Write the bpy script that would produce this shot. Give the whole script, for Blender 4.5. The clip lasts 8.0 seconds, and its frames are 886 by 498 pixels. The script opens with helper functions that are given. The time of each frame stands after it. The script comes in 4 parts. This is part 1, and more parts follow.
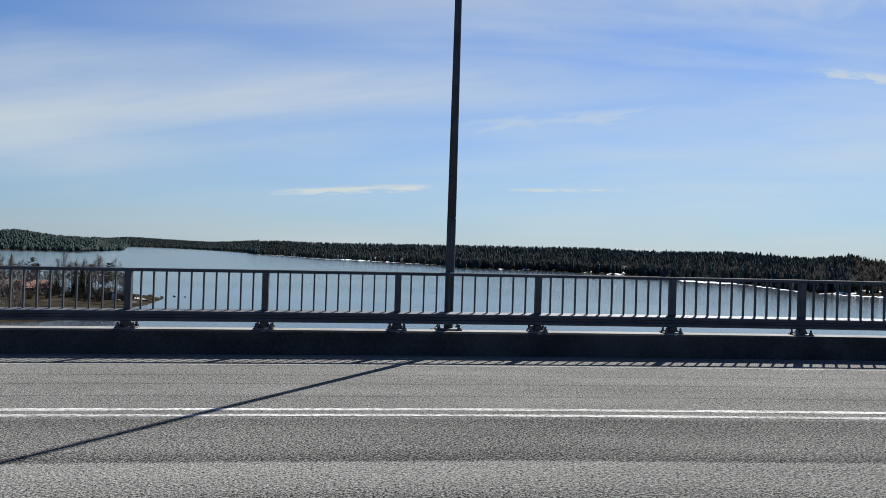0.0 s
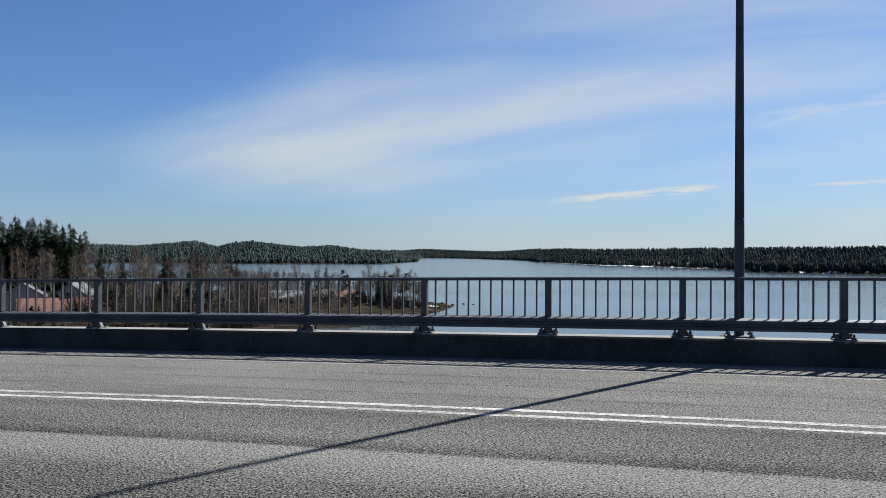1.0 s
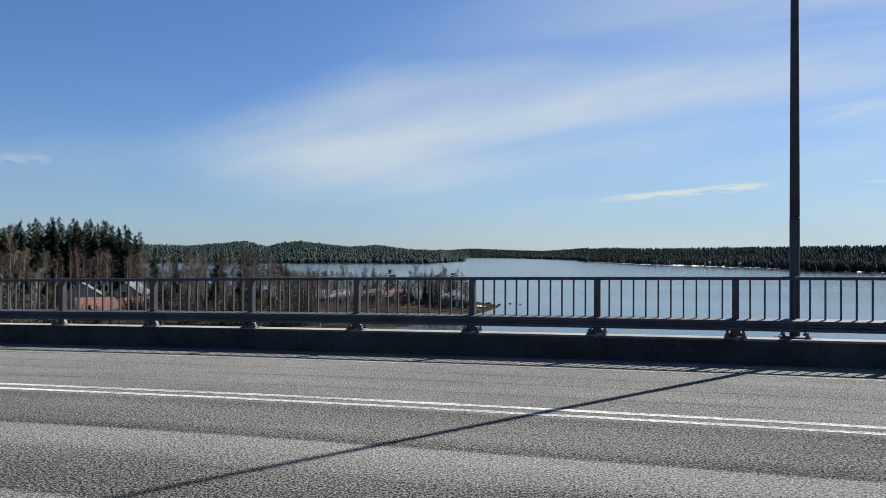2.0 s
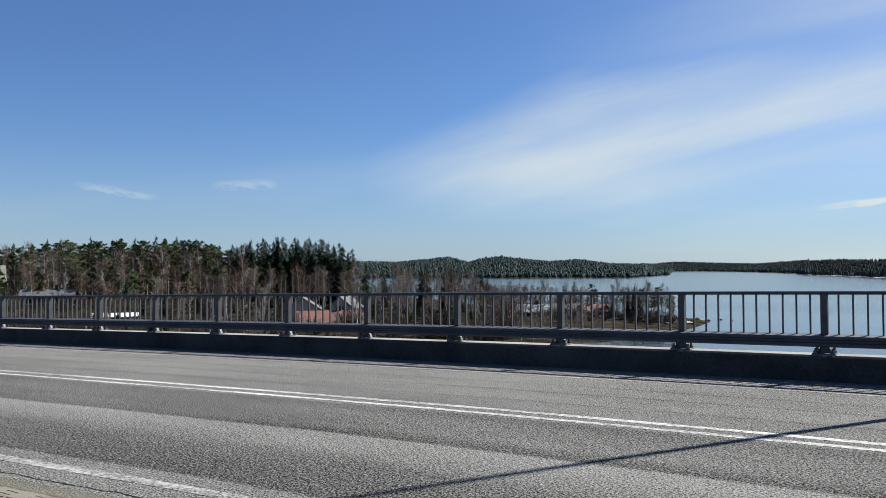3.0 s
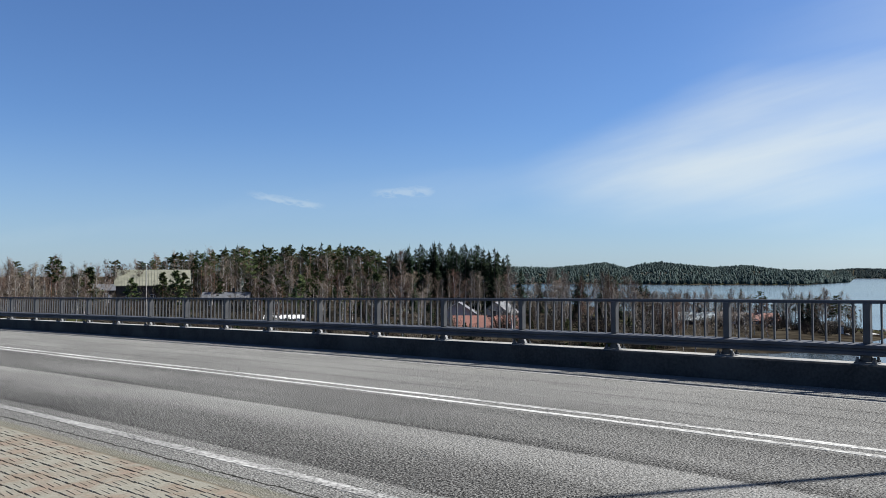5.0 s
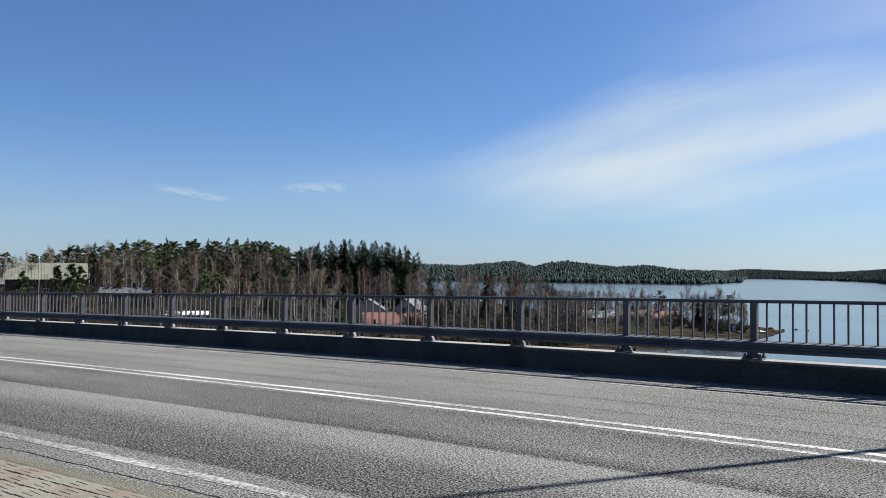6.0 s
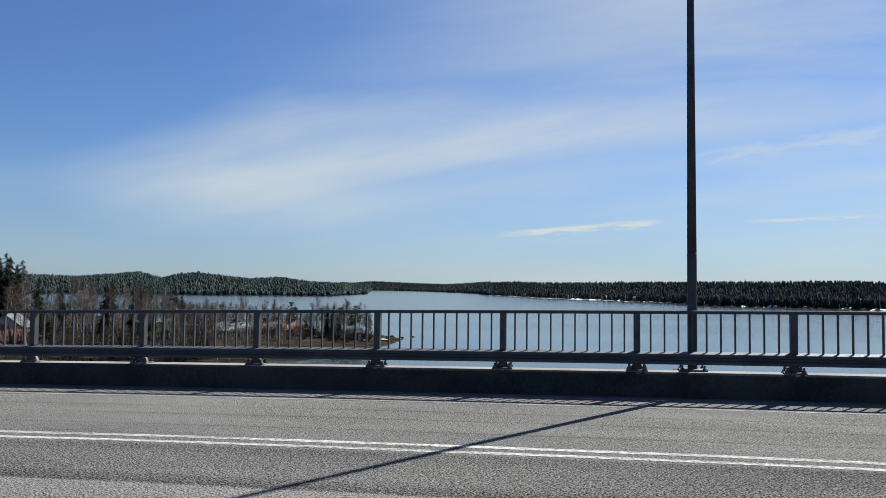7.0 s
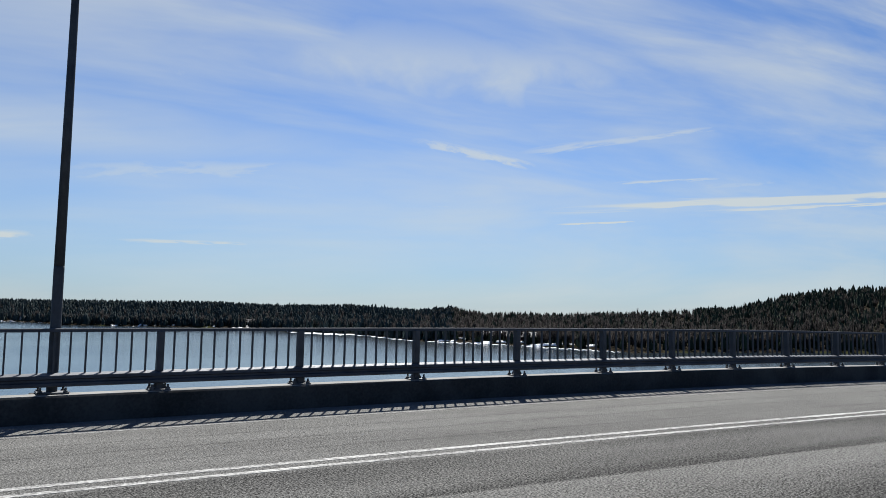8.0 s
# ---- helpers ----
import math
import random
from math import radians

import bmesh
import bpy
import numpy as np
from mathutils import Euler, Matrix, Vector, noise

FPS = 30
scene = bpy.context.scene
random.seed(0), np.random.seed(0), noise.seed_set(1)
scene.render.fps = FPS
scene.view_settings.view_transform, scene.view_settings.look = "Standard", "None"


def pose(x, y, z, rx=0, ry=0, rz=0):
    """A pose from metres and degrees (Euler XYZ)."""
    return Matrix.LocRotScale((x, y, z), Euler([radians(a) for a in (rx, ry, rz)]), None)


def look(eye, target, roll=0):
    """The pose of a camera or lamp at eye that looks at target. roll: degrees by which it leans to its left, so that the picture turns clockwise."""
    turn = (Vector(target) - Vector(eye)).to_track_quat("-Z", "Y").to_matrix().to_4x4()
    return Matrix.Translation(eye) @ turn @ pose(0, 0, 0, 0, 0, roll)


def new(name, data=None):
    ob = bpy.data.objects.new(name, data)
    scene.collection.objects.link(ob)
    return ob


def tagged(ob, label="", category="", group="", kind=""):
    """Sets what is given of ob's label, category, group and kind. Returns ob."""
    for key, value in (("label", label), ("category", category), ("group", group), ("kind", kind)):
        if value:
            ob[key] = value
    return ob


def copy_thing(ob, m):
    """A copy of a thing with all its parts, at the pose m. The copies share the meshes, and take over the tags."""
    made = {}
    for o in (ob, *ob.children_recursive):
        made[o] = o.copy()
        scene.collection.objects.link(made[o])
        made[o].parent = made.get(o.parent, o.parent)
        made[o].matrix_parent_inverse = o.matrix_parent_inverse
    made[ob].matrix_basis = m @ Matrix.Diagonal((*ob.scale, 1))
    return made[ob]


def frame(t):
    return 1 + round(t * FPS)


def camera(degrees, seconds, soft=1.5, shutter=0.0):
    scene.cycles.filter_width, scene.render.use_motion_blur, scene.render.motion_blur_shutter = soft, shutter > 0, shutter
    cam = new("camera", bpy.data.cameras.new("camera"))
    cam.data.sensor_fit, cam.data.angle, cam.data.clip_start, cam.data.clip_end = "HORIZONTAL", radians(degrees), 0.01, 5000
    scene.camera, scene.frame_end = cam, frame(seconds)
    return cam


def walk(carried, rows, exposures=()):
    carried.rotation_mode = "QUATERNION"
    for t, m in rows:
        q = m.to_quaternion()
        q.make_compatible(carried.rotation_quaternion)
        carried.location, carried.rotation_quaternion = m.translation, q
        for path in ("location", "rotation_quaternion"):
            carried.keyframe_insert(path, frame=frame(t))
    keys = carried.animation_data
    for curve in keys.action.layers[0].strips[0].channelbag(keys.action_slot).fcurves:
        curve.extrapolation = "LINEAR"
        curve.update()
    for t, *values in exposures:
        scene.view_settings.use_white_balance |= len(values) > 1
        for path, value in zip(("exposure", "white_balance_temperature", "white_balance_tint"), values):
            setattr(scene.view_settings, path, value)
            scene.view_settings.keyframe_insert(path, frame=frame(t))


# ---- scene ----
cam = camera(59.1, 8.0, soft=0.55)
EYE = 1.496
PATH = [
    (0, pose(0.042, 0.092, EYE + 0.008, 90.307, -1.807, -5.246)),
    (0.5, pose(0.050, -0.080, EYE + 0.032, 90.442, -0.966, 8.811)),
    (1, pose(0.062, -0.067, EYE + 0.010, 90.439, -0.273, 15.145)),
    (1.2, pose(0.046, -0.043, EYE + 0.005, 90.400, -0.200, 15.778)),
    (2.3, pose(0.049, -0.123, EYE + 0.011, 90.591, 0.174, 21.601)),
    (2.5, pose(0.029, -0.136, EYE + 0.030, 90.858, 0.524, 24.627)),
    (3, pose(0.010, -0.123, EYE + 0.011, 91.482, 0.297, 33.133)),
    (3.5, pose(-0.002, -0.094, EYE + 0.020, 91.854, 0.426, 40.166)),
    (4, pose(-0.012, -0.086, EYE + 0.026, 92.209, 0.401, 43.688)),
    (4.2, pose(-0.022, -0.068, EYE + 0.009, 92.258, 0.253, 44.411)),
    (5.3, pose(-0.052, -0.029, EYE + 0.000, 91.697, -0.106, 44.198)),
    (5.5, pose(-0.029, -0.035, EYE + -0.003, 91.467, -0.224, 42.968)),
    (6, pose(-0.002, -0.046, EYE + 0.008, 91.731, -0.539, 37.908)),
    (6.5, pose(0.021, -0.068, EYE + 0.015, 92.379, -0.947, 27.937)),
    (7, pose(-0.037, 0.072, EYE + 0.003, 92.859, -0.588, 11.481)),
    (7.3, pose(-0.076, 0.129, EYE + -0.012, 93.339, -0.332, -1.210)),
    (7.5, pose(-0.058, 0.182, EYE + 0.000, 93.493, -0.345, -10.382)),
    (7.7, pose(-0.025, 0.175, EYE + -0.008, 93.961, -0.476, -19.489)),
    (7.8, pose(-0.015, 0.185, EYE + 0.003, 94.201, -0.632, -23.999)),
    (8, pose(0.007, 0.208, EYE + -0.024, 94.909, -1.063, -32.278)),
]
walk(cam, PATH, ((0.0, 1.0), (1.0, 1.05), (2.5, 1.12), (3.5, 1.24), (5.5, 1.29), (6.5, 1.19), (7.2, 0.98), (7.6, 0.92), (8.0, 0.95)))

# ---------------------------------------------------------------- light
SUN_AZ, SUN_EL = 31.4, 44.5
world = bpy.data.worlds.new("sky")
scene.world = world
world.use_nodes = True


def nd(tree, kind, **inputs):
    """A node with its inputs set: values, or sockets to link."""
    n = tree.nodes.new(kind)
    for key, value in inputs.items():
        key = int(key[1:]) if key[0] == "i" and key[1:].isdigit() else key.replace("_", " ")
        if isinstance(value, bpy.types.NodeSocket):
            tree.links.new(value, n.inputs[key])
        else:
            n.inputs[key].default_value = value
    return n


def ma(tree, op, a, b=0.0, c=0.0, clamp=False):
    n = nd(tree, "ShaderNodeMath", i0=a, i1=b, i2=c)
    n.operation, n.use_clamp = op, clamp
    return n.outputs[0]


def mapr(tree, value, a, b, lo=0.0, hi=1.0, smooth=True):
    n = nd(tree, "ShaderNodeMapRange", i0=value, i1=a, i2=b, i3=lo, i4=hi)
    n.interpolation_type = "SMOOTHSTEP" if smooth else "LINEAR"
    return n.outputs[0]


def mix(tree, fac, a, b, blend="MIX"):
    n = tree.nodes.new("ShaderNodeMix")
    n.data_type, n.blend_type = "RGBA", blend
    for i, value in ((0, fac), (6, a), (7, b)):
        if isinstance(value, bpy.types.NodeSocket):
            tree.links.new(value, n.inputs[i])
        else:
            n.inputs[i].default_value = value if i == 0 else (*value[:3], 1)
    return n.outputs[2]


def noise_tex(tree, vec, scale, detail=4.0, rough=0.55, distort=0.0):
    return nd(tree, "ShaderNodeTexNoise", Vector=vec, Scale=scale, Detail=detail, Roughness=rough, Distortion=distort).outputs[0]


def build_sky():
    """Clear spring sky with long thin cirrus streaks."""
    t = world.node_tree
    t.nodes.clear()
    sky = t.nodes.new("ShaderNodeTexSky")
    sky.sky_type, sky.sun_disc = "NISHITA", False
    sky.sun_elevation, sky.sun_rotation = radians(SUN_EL), radians(SUN_AZ)
    sky.altitude, sky.air_density, sky.dust_density, sky.ozone_density = 80, 1.0, 0.3, 4.0
    co = t.nodes.new("ShaderNodeTexCoord").outputs["Generated"]
    sep = nd(t, "ShaderNodeSeparateXYZ", Vector=co)
    x, y, z = sep.outputs
    ys = ma(t, "MAXIMUM", y, 0.12)
    p, q = ma(t, "DIVIDE", x, ys), ma(t, "DIVIDE", z, ys)
    front = mapr(t, y, 0.1, 0.3)

    def streak(x0, y0, slope, along, across, scale, lo, hi, detail=5.0, shift=0.0):
        """Noise stretched along a line through (x0, y0)."""
        a = ma(t, "ADD", ma(t, "MULTIPLY", ma(t, "SUBTRACT", p, x0), along), shift)
        b = ma(t, "SUBTRACT", ma(t, "SUBTRACT", q, y0), ma(t, "MULTIPLY", ma(t, "SUBTRACT", p, x0), slope))
        v = nd(t, "ShaderNodeCombineXYZ", X=a, Y=ma(t, "MULTIPLY", b, across), Z=shift).outputs[0]
        return mapr(t, noise_tex(t, v, scale, detail, 0.55, 0.3), lo, hi), b

    def ramp(stops, a=-1.3, b=0.5):
        n = nd(t, "ShaderNodeValToRGB", Fac=mapr(t, p, a, b, 0, 1, False))
        while len(n.color_ramp.elements) < len(stops):
            n.color_ramp.elements.new(0.5)
        for e, (at, value) in zip(n.color_ramp.elements, stops):
            e.position, e.color = (at - a) / (b - a), (value, value, value, 1)
        return n.outputs[0]

    soft = noise_tex(t, nd(t, "ShaderNodeCombineXYZ", X=ma(t, "MULTIPLY", p, 2.0), Y=ma(t, "MULTIPLY", q, 9.0), Z=3.3).outputs[0], 1.0, 4.0)
    jig = ma(t, "MULTIPLY", ma(t, "SUBTRACT", soft, 0.5), 0.10)
    low = ma(t, "ADD", ramp(((-1.2, .155), (-.82, .146), (-.6, .09), (-.36, .062), (-.07, .085), (.1, .13), (.3, .17))), jig)
    high = ma(t, "ADD", ramp(((-1.2, .168), (-.8, .188), (-.6, .245), (-.43, .295), (-.2, .31), (.1, .30), (.3, .27))), jig)
    veil = ma(t, "MULTIPLY", mapr(t, ma(t, "SUBTRACT", q, low), -0.05, 0.085), mapr(t, ma(t, "SUBTRACT", high, q), -0.02, 0.11))
    fibre, _ = streak(-0.6, 0.15, 0.16, 1.6, 13.0, 1.0, 0.22, 0.78)
    veil = ma(t, "MULTIPLY", veil, ma(t, "ADD", ma(t, "MULTIPLY", fibre, 0.5), 0.32))
    # a thin blue gap splits the veil into two bands
    slit = ma(t, "SUBTRACT", ma(t, "SUBTRACT", q, 0.164), ma(t, "MULTIPLY", p, 0.075))
    slit = ma(t, "ADD", slit, ma(t, "MULTIPLY", jig, 0.25))
    slit = ma(t, "MULTIPLY", mapr(t, ma(t, "ABSOLUTE", slit), 0.0, 0.03, 0.55, 0.0), mapr(t, p, -0.5, -0.15))
    veil = ma(t, "MULTIPLY", veil, ma(t, "SUBTRACT", 1.15, slit))
    wide, _ = streak(0.3, 0.2, 0.05, 1.3, 9.0, 1.0, 0.25, 0.8, 5.0, 4.0)
    wide = ma(t, "MULTIPLY", ma(t, "MULTIPLY", wide, mapr(t, p, -0.6, 0.3)), 0.75)
    cover = ma(t, "MAXIMUM", veil, wide)

    def wisp(pa, qa, pb, qb, width, power, seed):
        """One thin streak of ice cloud between two directions."""
        s = (qb - qa) / (pb - pa)
        f, b = streak(pa, qa, s, 7.0 / (pb - pa), 1.2 / width, 1.0, *((0.1, 0.9) if width > 0.05 else (0.3, 0.6)), 4.0, seed)
        wob_ = ma(t, "ADD", b, ma(t, "MULTIPLY", ma(t, "SUBTRACT", f, 0.5), width * 0.5))
        across = mapr(t, ma(t, "ABSOLUTE", wob_), 0.0 if width > 0.05 else width * 0.15, width)
        k = ma(t, "DIVIDE", ma(t, "SUBTRACT", p, pa), pb - pa)
        ends = ma(t, "MULTIPLY", mapr(t, k, 0.0, 0.35), mapr(t, k, 0.75, 1.0, 1.0, 0.0))
        body = ma(t, "MULTIPLY", ma(t, "SUBTRACT", 1.0, across), ends)
        return ma(t, "MULTIPLY", body, ma(t, "MULTIPLY", ma(t, "ADD", ma(t, "MULTIPLY", f, 0.6), 0.4), power))

    for w in ((-.16, .068, .10, .087, .007, 1.3, 1.0), (.14, .084, .35, .091, .004, .9, 2.0), (.60, .152, 2.6, .395, .014, 1.7, 3.0), (.90, .192, 2.5, .385, .006, 1.3, 15.0), (1.05, .192, 2.2, .325, .006, 1.2, 16.0), (.82, .153, 1.06, .179, .003, 1.3, 4.0), (.92, .232, 1.32, .288, .005, .8, 17.0),
              (.53, .265, .84, .250, .013, .85, 5.0), (.66, .243, 1.34, .400, .012, .68, 6.0), (.16, .33, 1.1, .45, .085, .8, 7.0), (.02, .155, .44, .205, .02, .6, 8.0), (.10, .36, .28, .29, .02, .4, 18.0), (-.42, .098, .12, .185, .022, .35, 19.0),
              (.34, .172, .45, .179, .012, .4, 9.0), (.55, .265, .75, .258, .02, .3, 10.0), (-1.20, .165, -0.98, .154, .013, .32, 11.0), (-1.66, .200, -1.30, .140, .012, .3, 12.0),
              (.59, .165, .66, .168, .002, .6, 13.0), (1.1, .245, 1.5, .30, .012, .5, 14.0)):
        cover = ma(t, "MAXIMUM", cover, wisp(*w))
    haze = ma(t, "MULTIPLY", mapr(t, z, -0.02, 0.2, 1.0, 0.0), 0.42)
    cover = ma(t, "MULTIPLY", cover, front, clamp=True)
    cover = ma(t, "MULTIPLY", cover, 0.9)
    blue = mix(t, 1.0, sky.outputs[0], (0.585, 0.745, 0.985), "MULTIPLY")
    blue = mix(t, haze, blue, HAZE)
    light = mix(t, cover, blue, CLOUD)
    bg = nd(t, "ShaderNodeBackground", Color=light, Strength=SKY)
    out = nd(t, "ShaderNodeOutputWorld", Surface=bg.outputs[0])


SKY = 0.05
CLOUD = (6.4, 6.95, 6.95)
HAZE = (3.35, 4.4, 5.7)
build_sky()
sun_way = Vector((math.sin(radians(SUN_AZ)) * math.cos(radians(SUN_EL)), math.cos(radians(SUN_AZ)) * math.cos(radians(SUN_EL)), math.sin(radians(SUN_EL))))
sun_data = bpy.data.lights.new("sun", "SUN")
sun_data.energy, sun_data.angle, sun_data.color = 5.0, radians(0.53), (1.0, 0.97, 0.92)
sun = new("sun", sun_data)
sun.matrix_world = look(sun_way * 100, (0, 0, 0))


# ---------------------------------------------------------------- materials
def material(name):
    m = bpy.data.materials.new(name)
    m.use_nodes = True
    t = m.node_tree
    return m, t, t.nodes["Principled BSDF"]


def bump(t, bsdf, height, strength=0.3, distance=0.01):
    n = nd(t, "ShaderNodeBump", Height=height, Strength=strength, Distance=distance)
    t.links.new(n.outputs[0], bsdf.inputs["Normal"])


def grainy(name, dark, light, scale=2.0, fine=30.0, rough=0.8, metal=0.0, relief=0.2, depth=0.01, vary=0.0, stretch=(1, 1, 1), island=False, gloss=0.4):
    """Two scales of noise between two colours, with fine relief."""
    m, t, b = material(name)
    co = t.nodes.new("ShaderNodeTexCoord").outputs["Object"]
    co = nd(t, "ShaderNodeMapping", Vector=co, Scale=stretch).outputs[0]
    big, small = noise_tex(t, co, scale), noise_tex(t, co, fine, 3.0)
    f = ma(t, "ADD", ma(t, "MULTIPLY", big, 0.6), ma(t, "MULTIPLY", small, 0.4))
    f = mapr(t, f, 0.32, 0.68)
    col = mix(t, f, dark, light)
    if vary:
        if island:
            r = t.nodes.new("ShaderNodeNewGeometry").outputs["Random Per Island"]
        else:
            r = t.nodes.new("ShaderNodeObjectInfo").outputs["Random"]
        v = mapr(t, r, 0, 1, 1 - vary, 1 + vary, False)
        hsv = nd(t, "ShaderNodeHueSaturation", Color=col, Value=v, Hue=mapr(t, r, 0, 1, 0.5 - vary * 0.05, 0.5 + vary * 0.05, False))
        col = hsv.outputs[0]
    t.links.new(col, b.inputs["Base Color"])
    b.inputs["Metallic"].default_value = metal
    b.inputs["Specular IOR Level"].default_value = gloss
    t.links.new(mapr(t, small, 0.3, 0.7, max(rough - 0.1, 0.02), min(rough + 0.1, 1.0)), b.inputs["Roughness"])
    if relief:
        bump(t, b, small, relief, depth)
    return m


def asphalt_material():
    """Worn asphalt with wheel tracks and seams that run along the road (UV: metres along, metres from the railing)."""
    m, t, b = material("asphalt")
    uv = t.nodes.new("ShaderNodeTexCoord").outputs["UV"]
    sep = nd(t, "ShaderNodeSeparateXYZ", Vector=uv)
    u, v = sep.outputs[0], sep.outputs[1]
    wob = noise_tex(t, nd(t, "ShaderNodeMapping", Vector=uv, Scale=(0.5, 0.15, 1)).outputs[0], 1.0, 3.0)
    fuzz = noise_tex(t, uv, 14.0, 3.0)
    vv = ma(t, "ADD", v, ma(t, "ADD", ma(t, "MULTIPLY", ma(t, "SUBTRACT", wob, 0.5), 0.06), ma(t, "MULTIPLY", ma(t, "SUBTRACT", fuzz, 0.5), 0.03)))
    ramp = nd(t, "ShaderNodeValToRGB", Fac=mapr(t, vv, -9.0, 0.0, 0, 1, False))
    tone = ramp.color_ramp
    stops = ((-9, .52), (-8.4, .55), (-7.66, .53), (-7.62, .20), (-7.45, .30), (-7.0, .42), (-6.75, .44), (-6.45, .60), (-5.90, .70), (-5.85, .28), (-5.5, .46), (-4.9, .45),
             (-4.5, .38), (-4.4, .56), (-3.42, .58), (-3.37, .40), (-3.32, .60), (-2.68, .62), (-2.64, .42), (-2.58, .62), (-2.06, .64), (-2.02, .44), (-1.96, .64), (-1.3, .66), (0, .70))
    tone.elements[0].position, tone.elements[1].position = 0, 1
    for i, (a, g) in enumerate(stops):
        e = tone.elements[0] if i == 0 else tone.elements[1] if i == len(stops) - 1 else tone.elements.new((a + 9) / 9)
        e.color = (g, g, g, 1)
    for e, (a, g) in zip(tone.elements, stops):
        e.color = (g, g, g, 1)
    stones = nd(t, "ShaderNodeTexVoronoi", Vector=uv, Scale=62.0)
    stone = stones.outputs["Color"]
    sv = nd(t, "ShaderNodeSeparateColor", Color=stone).outputs[0]
    grit = noise_tex(t, uv, 52.0, 3.0, 0.75)
    patch = noise_tex(t, nd(t, "ShaderNodeMapping", Vector=uv, Scale=(0.25, 1.2, 1)).outputs[0], 0.9, 5.0)
    f = ma(t, "ADD", ma(t, "MULTIPLY", ma(t, "SUBTRACT", ramp.outputs[0], 0.08), 0.9), ma(t, "MULTIPLY", ma(t, "SUBTRACT", patch, 0.5), 0.5))
    f = ma(t, "ADD", f, ma(t, "MULTIPLY", ma(t, "SUBTRACT", sv, 0.5), 0.28))
    coarse = noise_tex(t, uv, 17.0, 2.0, 0.6)
    f = ma(t, "ADD", f, ma(t, "MULTIPLY", ma(t, "SUBTRACT", coarse, 0.5), 0.25))
    f = ma(t, "ADD", f, ma(t, "MULTIPLY", ma(t, "SUBTRACT", grit, 0.5), 3.7), clamp=True)
    col = mix(t, f, (0.006, 0.006, 0.0061), (0.245, 0.243, 0.23))
    # sandy strip with moss along the paving, and one long crack beside it
    strip = mapr(t, vv, -8.28, -8.36)
    sand = mix(t, grit, (0.04, 0.038, 0.03), (0.2, 0.19, 0.155))
    sand = mix(t, mapr(t, patch, 0.5, 0.62), sand, mix(t, grit, (0.03, 0.032, 0.018), (0.14, 0.142, 0.10)))
    col = mix(t, ma(t, "MULTIPLY", strip, 0.8), col, sand)
    crack = mapr(t, ma(t, "ABSOLUTE", ma(t, "ADD", ma(t, "ADD", v, 8.22), ma(t, "MULTIPLY", ma(t, "SUBTRACT", noise_tex(t, uv, 3.0, 8.0, 0.75), 0.5), 0.12))), 0.006, 0.016, 1.0, 0.0)
    col = mix(t, crack, col, (0.012, 0.012, 0.01))
    t.links.new(col, b.inputs["Base Color"])
    b.inputs["Roughness"].default_value = 1.0
    b.inputs["Specular IOR Level"].default_value = 0.05
    h = ma(t, "ADD", ma(t, "MULTIPLY", stones.outputs["Distance"], -1.0), grit)
    bump(t, b, h, 0.7, 0.012)
    return m


def paint_material(name, lo, hi, tone=0.46):
    """Worn white road paint with asphalt showing through."""
    m, t, b = material(name)
    uv = t.nodes.new("ShaderNodeTexCoord").outputs["UV"]
    worn = noise_tex(t, uv, 16.0, 6.0, 0.75)
    long = noise_tex(t, nd(t, "ShaderNodeMapping", Vector=uv, Scale=(0.3, 3, 1)).outputs[0], 2.0, 3.0)
    f = mapr(t, ma(t, "ADD", ma(t, "MULTIPLY", worn, 0.7), ma(t, "MULTIPLY", long, 0.4)), lo, hi)
    grit = noise_tex(t, uv, 40.0, 3.0, 0.7)
    dark = mix(t, mapr(t, grit, 0.36, 0.64), (0.006, 0.006, 0.006), (0.235, 0.232, 0.222))
    col = mix(t, f, dark, (tone, tone, tone * 0.95))
    t.links.new(col, b.inputs["Base Color"])
    b.inputs["Roughness"].default_value = 0.9
    b.inputs["Specular IOR Level"].default_value = 0.15
    bump(t, b, grit, 0.4, 0.01)
    return m


def water_material():
    m, t, b = material("lake_water")
    co = t.nodes.new("ShaderNodeTexCoord").outputs["Object"]
    b.inputs["Base Color"].default_value = (0.012, 0.022, 0.03, 1)
    b.inputs["Roughness"].default_value = 0.12
    b.inputs["IOR"].default_value = 1.333
    calm = noise_tex(t, nd(t, "ShaderNodeMapping", Vector=co, Scale=(0.004, 0.012, 1)).outputs[0], 1.0, 4.0)
    rip = noise_tex(t, nd(t, "ShaderNodeMapping", Vector=co, Scale=(0.5, 0.8, 1)).outputs[0], 1.0, 3.0)
    h = ma(t, "MULTIPLY", rip, mapr(t, calm, 0.35, 0.65, 0.25, 1.0))
    bump(t, b, h, 0.5, 0.13)
    return m


def ground_material():
    """Forest floor, dead grass and leaf litter in patches."""
    m, t, b = material("spring_ground")
    co = t.nodes.new("ShaderNodeTexCoord").outputs["Object"]
    big, mid, fine = noise_tex(t, co, 0.03, 5.0), noise_tex(t, co, 0.25, 5.0), noise_tex(t, co, 3.0, 4.0)
    a = mix(t, mapr(t, mid, 0.35, 0.65), (0.012, 0.010, 0.008), (0.036, 0.031, 0.023))
    g = mix(t, mapr(t, fine, 0.3, 0.7), (0.016, 0.02, 0.007), (0.05, 0.055, 0.022))
    col = mix(t, mapr(t, big, 0.53, 0.68), a, g)
    t.links.new(col, b.inputs["Base Color"])
    b.inputs["Roughness"].default_value = 1.0
    b.inputs["Specular IOR Level"].default_value = 0.0
    bump(t, b, fine, 0.5, 0.1)
    return m


